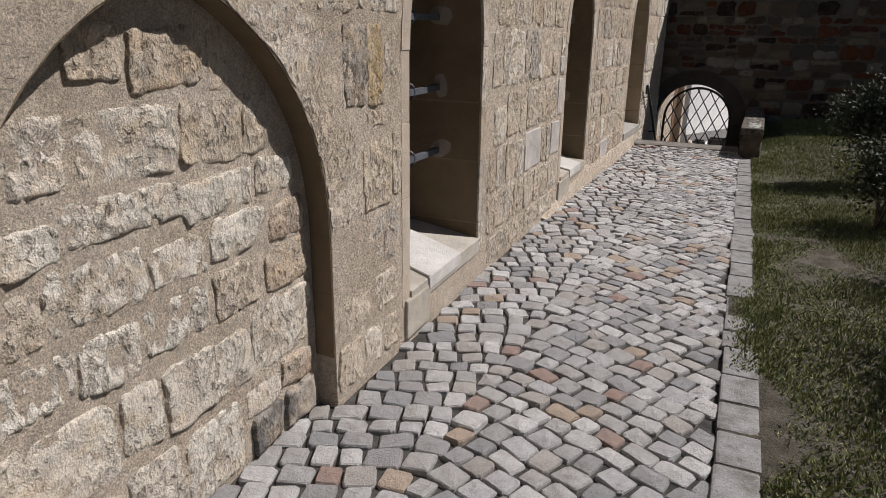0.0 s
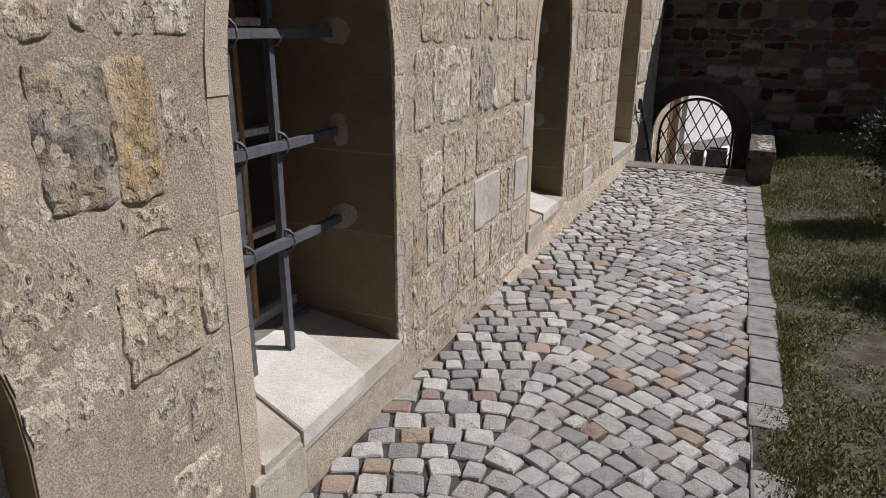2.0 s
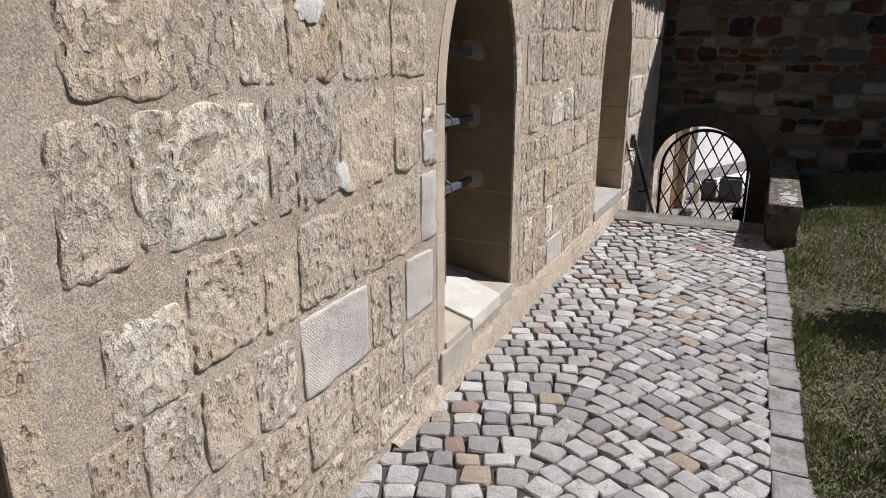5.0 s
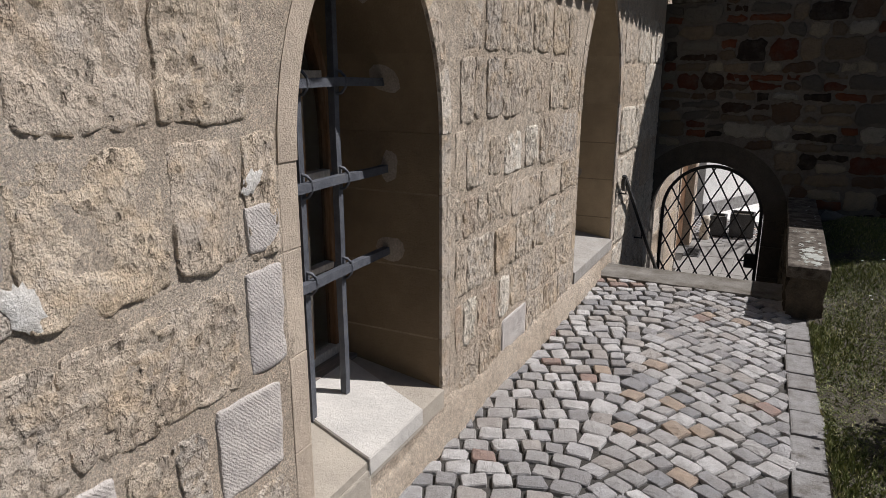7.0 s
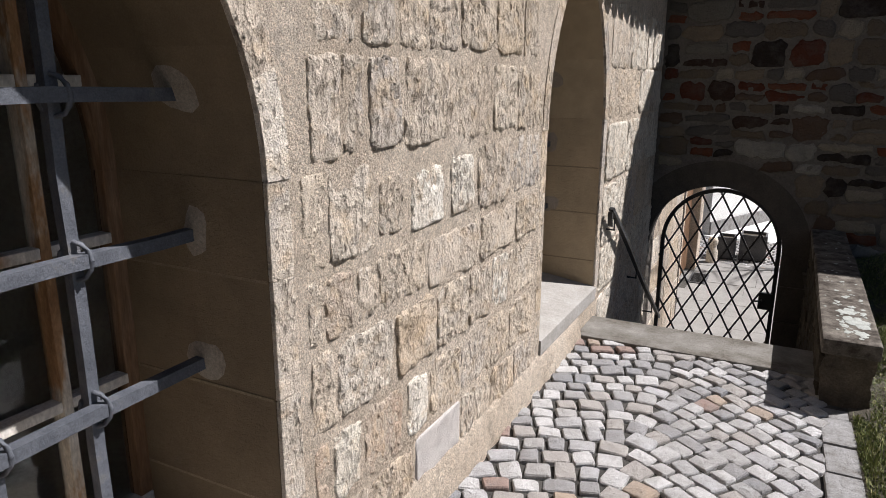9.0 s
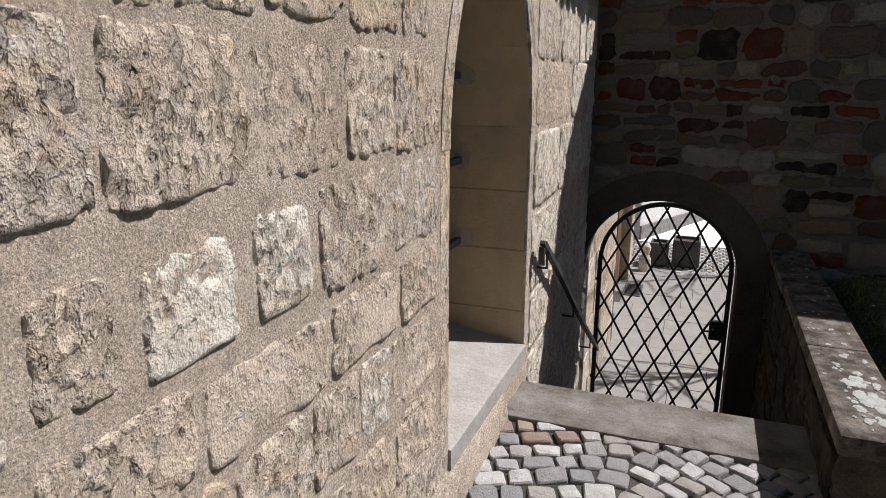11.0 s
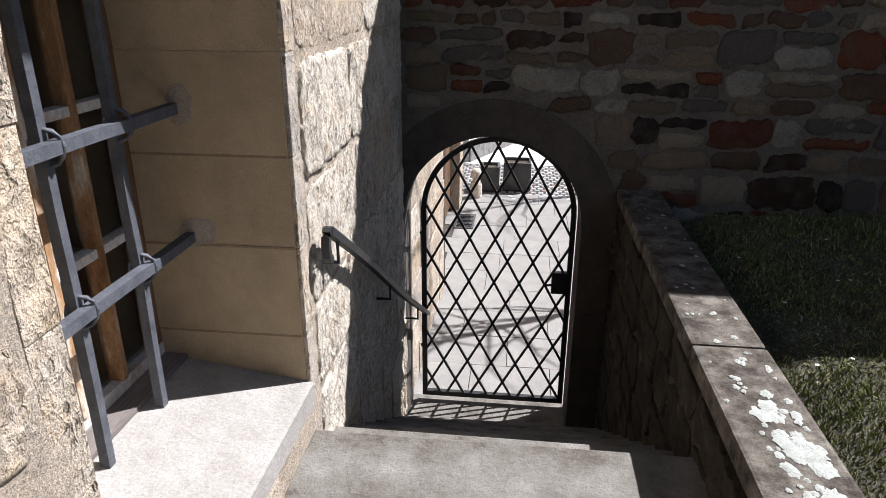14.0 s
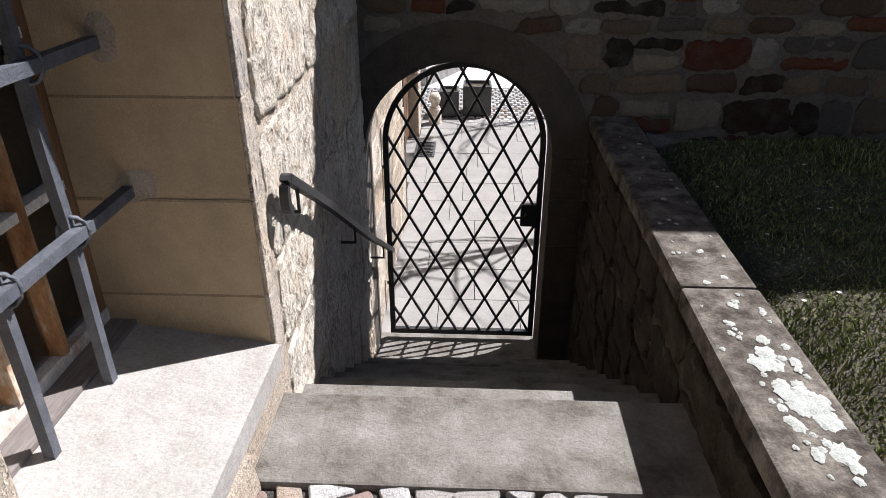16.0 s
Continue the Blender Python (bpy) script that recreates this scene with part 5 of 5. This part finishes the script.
# facade along the left of the court: sunlit blocks, then a brown door in a recess
side = bmesh.new()
add_box(side, -2.4, -1.60, END_Y + 0.34, 15.05, OUT_Z - 0.2, 4.0)
add_box(side, -2.9, -1.78, 15.05, 16.9, OUT_Z - 0.2, 4.0)
add_box(side, -2.9, -1.86, 16.9, 17.9, OUT_Z - 0.2, 4.0)
add_box(side, -2.9, -1.66, 17.9, 18.4, OUT_Z - 0.2, 4.0)
wall_court = tagged(part("wall_court", side, MAT_MORTAR), "sunlit pale sandstone facade beside the lower court", "wall", kind="structure")
for zz in range(9):
    yy = END_Y + 0.36
    while yy < 14.9:
        ln = min(srng.uniform(0.35, 0.8), 14.98 - yy)
        if ln > 0.1:
            part("stone", box(-1.7, -1.575 + srng.uniform(-0.006, 0.006), yy + 0.006, yy + ln - 0.006, OUT_Z + 0.32 * zz + 0.006, OUT_Z + 0.32 * zz + 0.314, 0.008), MAT_STONE, wall_court)
        yy += ln
part("quoin", box(-1.75, -1.57, 14.985, 15.09, OUT_Z - 0.1, 2.6, 0.01), MAT_ARCHSTONE, wall_court, "brown stone quoin")
tagged(part("door_1", box(-1.85, -1.80, 17.0, 17.85, OUT_Z + 0.05, OUT_Z + 2.1, 0.008), MAT_WOOD), "brown boarded door in the court facade", "door", kind="structure")
# pale stone bollard by the door
bm = bmesh.new()
prof = [(0.10, 0.0), (0.10, 0.22), (0.075, 0.27), (0.055, 0.30), (0.085, 0.36), (0.09, 0.42), (0.06, 0.48), (0.0, 0.50)]
rr = [[bm.verts.new((-1.45 + r0 * math.cos(2 * math.pi * k / 14), 18.55 + r0 * math.sin(2 * math.pi * k / 14), OUT_Z - 0.003 + h)) for k in range(14)] for r0, h in prof[:-1]]
for a, b in zip(rr, rr[1:]):
    for k in range(14):
        bm.faces.new((a[k], a[(k + 1) % 14], b[(k + 1) % 14], b[k]))
bm.faces.new(rr[-1])
smooth(tagged(part("bollard", bm, MAT_PALE), "small turned pale stone bollard on the court", "bollard"))


def planter(x0, x1, y0, y1, top):
    """A dark open box on a plinth, filled with soil."""
    t = empty("planter", "dark grey boxy planter standing on the cobbled lane", "planter", "planters on the lane")
    bm = box(x0, x1, y0, y0 + 0.035, OUT_Z + 0.03, top, 0.006)
    add_box(bm, x0, x1, y1 - 0.035, y1, OUT_Z + 0.03, top, 0.006)
    add_box(bm, x0, x0 + 0.035, y0 + 0.036, y1 - 0.036, OUT_Z + 0.03, top, 0.006)
    add_box(bm, x1 - 0.035, x1, y0 + 0.036, y1 - 0.036, OUT_Z + 0.03, top, 0.006)
    part("body", bm, MAT_DARKMETAL, t)
    part("plinth", box(x0 + 0.03, x1 - 0.03, y0 + 0.03, y1 - 0.03, OUT_Z - 0.003, OUT_Z + 0.032), MAT_BLACK, t)
    part("soil", box(x0 + 0.036, x1 - 0.036, y0 + 0.036, y1 - 0.036, OUT_Z + 0.1, top - 0.05), MAT_SOIL, t)


planter(-1.40, -1.09, 18.86, 19.25, -1.17)
planter(-1.02, -0.56, 18.92, 19.36, -1.10)
grate = empty("drain_grate", "dark iron drain grate let into the court paving", "grate")
grate_frame = box(-1.66, -1.38, 16.98, 17.01, OUT_Z - 0.003, OUT_Z + 0.012)
for x0, x1, y0, y1 in ((-1.66, -1.38, 17.59, 17.62), (-1.66, -1.63, 17.011, 17.589), (-1.41, -1.38, 17.011, 17.589)):
    add_box(grate_frame, x0, x1, y0, y1, OUT_Z - 0.003, OUT_Z + 0.012)
part("grate_frame", grate_frame, MAT_DARKMETAL, grate)
for k in range(9):
    part("slat", box(-1.629, -1.411, 17.03 + 0.062 * k, 17.055 + 0.062 * k, OUT_Z - 0.003, OUT_Z + 0.010), MAT_BLACK, grate)
tagged(part("forecourt", box(-6.0, 8.0, 20.75, 26.0, OUT_Z - 0.1, OUT_Z + 0.012, 0.004), MAT_FORECOURT), "white gravel forecourt beyond the lane", "pavement", kind="structure")
house = empty("far_house", "white rendered house beyond the forecourt", "house")
part("wall", prism(((-1.75, 20.9), (1.7, 28.4), (1.1, 28.7), (-2.4, 21.2)), "z", OUT_Z - 0.2, 5.0), MAT_WHITEWALL, house)
part("plinth", prism(((-1.71, 20.86), (1.74, 28.36), (1.70, 28.38), (-1.75, 20.88)), "z", OUT_Z - 0.2, OUT_Z + 0.30), MAT_KERB, house, "grey plinth")


def bare_tree(cx, cy, r, height, seed):
    """A young bare tree beyond the gate wall."""
    rg = random.Random(seed)
    t = empty("bare_tree", "slender bare young tree on the lower court", "tree", "court trees")
    b1 = bmesh.new()
    pts = [(cx + 0.03 * math.sin(k), cy + 0.03 * math.cos(k * 1.3), OUT_Z - 0.01 + height * k / 6) for k in range(7)]
    part("trunk", add_tube(b1, pts, [r * (1 - 0.11 * k) for k in range(7)], 10), MAT_TWIG, t)
    b2 = bmesh.new()
    for i in range(26):
        p = Vector(pts[3 + i % 4]) + Vector((0, 0, rg.uniform(-0.3, 0.2)))
        a = rg.uniform(0, 6.283)
        ln = rg.uniform(0.7, 1.7)
        q = p + Vector((math.cos(a), math.sin(a), rg.uniform(0.4, 1.1))) * ln * 0.5
        add_tube(b2, [p, q, q + Vector((math.cos(a + 0.4), math.sin(a + 0.4), 0.5)) * ln * 0.5], [0.022, 0.013, 0.005], 5)
    part("limbs", b2, MAT_TWIG, t)


bare_tree(1.75, 15.75, 0.075, 6.2, 1)
bare_tree(2.55, 20.4, 0.06, 7.4, 2)

# ---- lawn ----
grng = np.random.RandomState(4)
N = 270000
px = np.abs(grng.rand(N)) ** 1.35 * 3.2
py = grng.rand(N) * 11.6 + 0.9
vs, fs = [], []
k = 0
for ox, yy in zip(px, py):
    x = kerb_x(yy) + 0.13 + ox - (0.13 * grng.rand() if yy < 4.3 else 0.0)
    d = noise.noise((x * 1.3, yy * 1.3, 6)) + 0.5 * noise.noise((x * 4, yy * 4, 1))
    bare = 0.15 - 0.3 * (yy - 2.6) if yy < 5.0 else -1.0
    if ox < 0.55 and d < bare - ox * 1.3 or d + 0.35 * grng.rand() < (-0.30 if yy < 6.0 else -0.95):
        continue
    if -0.16 < x < 0.13 and yy > 9.24:
        continue
    z = grass_z(x, yy) - 0.008
    h = (0.008 + 0.018 * grng.rand() + 0.026 * (grng.rand() > 0.95)) * (1.0 + 0.9 * d)
    a = grng.rand() * 6.283
    ln = 0.006 + grng.rand() * 0.020
    b = grng.rand() * 6.283
    w = 0.0024 + 0.0024 * grng.rand()
    c1, s1 = math.cos(a) * w, math.sin(a) * w
    vs += [(x - c1, yy - s1, z), (x + c1, yy + s1, z), (x + c1 * 0.7 + math.cos(b) * ln * 0.4, yy + s1 * 0.7 + math.sin(b) * ln * 0.4, z + h * 0.65), (x + math.cos(b) * ln, yy + math.sin(b) * ln, z + h)]
    fs += [(k, k + 1, k + 2), (k, k + 2, k + 3)]
    k += 4
me = bpy.data.meshes.new("grass")
me.from_pydata(vs, [], fs)
me.materials.append(MAT_GRASS)
tagged(new("grass", me), "short patchy meadow grass on the lawn", "grass", kind="stuff")


def shrub(cx, cy, height, spread, n_leaf, seed):
    """Twigs from the ground and many small leaves round them."""
    rg = random.Random(seed)
    root = empty("shrub", "dark small-leaved evergreen shrub on the lawn, two of four added for shade", "shrub", "shrubs on the lawn")
    tips = []
    z0 = grass_z(cx, cy) - 0.02
    for i in range(16):
        a = rg.uniform(0, 6.283)
        rr = spread * math.sqrt(rg.random())
        top = Vector((cx + rr * math.cos(a), cy + rr * math.sin(a), z0 + height * rg.uniform(0.55, 1.0) * (1 - 0.35 * rr / spread)))
        b = Vector((cx + rg.uniform(-0.08, 0.08), cy + rg.uniform(-0.08, 0.08), z0))
        mid = b.lerp(top, 0.5) + Vector((rg.uniform(-0.08, 0.08), rg.uniform(-0.08, 0.08), 0.05))
        part("twig", add_tube(bmesh.new(), [b, mid, top], [0.012, 0.008, 0.003], 5), MAT_TWIG, root)
        tips.append((b, mid, top))
    v2, f2 = [], []
    for i in range(n_leaf):
        b, mid, top = rg.choice(tips)
        s2 = rg.random() ** 0.6
        p = mid.lerp(top, s2) + Vector((rg.gauss(0, 0.09), rg.gauss(0, 0.09), rg.gauss(0, 0.08)))
        if p.z < z0 + 0.03:
            continue
        d = Vector((rg.gauss(0, 1), rg.gauss(0, 1), rg.gauss(0.3, 0.8))).normalized()
        u = d.orthogonal().normalized()
        u.rotate(Matrix.Rotation(rg.uniform(0, 6.283), 3, d))
        l, w = rg.uniform(0.03, 0.055), rg.uniform(0.010, 0.018)
        nrm = d.cross(u) * 0.006
        k2 = len(v2)
        v2 += [p, p + d * l * 0.5 + u * w + nrm, p + d * l, p + d * l * 0.5 - u * w + nrm]
        f2 += [(k2, k2 + 1, k2 + 2), (k2, k2 + 2, k2 + 3)]
    me2 = bpy.data.meshes.new("leaves")
    me2.from_pydata([tuple(p) for p in v2], [], f2)
    me2.materials.append(MAT_LEAF)
    ob = new("leaves", me2)
    ob.parent = root


shrub(1.25, 8.0, 1.65, 0.45, 5500, 1)
shrub(1.08, 6.2, 0.95, 0.3, 2800, 2)
# these two stay out of view, added only to shade the near lawn
shrub(1.75, 5.0, 1.5, 0.5, 3500, 3)
shrub(1.5, 3.6, 1.4, 0.5, 3500, 4)
# daisies
for i in range(14):
    x, yy = 0.75 + srng.uniform(-0.35, 0.5), 10.9 + srng.uniform(-1.6, 0.9)
    zz = grass_z(x, yy)
    t = empty("daisy", "small white daisy in the grass", "flower", "daisies in the lawn")
    b1 = bmesh.new()
    ctr = b1.verts.new((x, yy, zz + 0.046))
    rim = [b1.verts.new((x + (0.012 if k % 2 else 0.006) * math.cos(0.3927 * k), yy + (0.012 if k % 2 else 0.006) * math.sin(0.3927 * k), zz + 0.049)) for k in range(16)]
    for k in range(16):
        b1.faces.new((ctr, rim[k], rim[(k + 1) % 16]))
    part("petals", b1, MAT_DAISY, t)
    b1 = bmesh.new()
    part("stem", add_tube(b1, [(x, yy, zz - 0.01), (x, yy, zz + 0.047)], 0.0015, 5), MAT_GRASS, t)
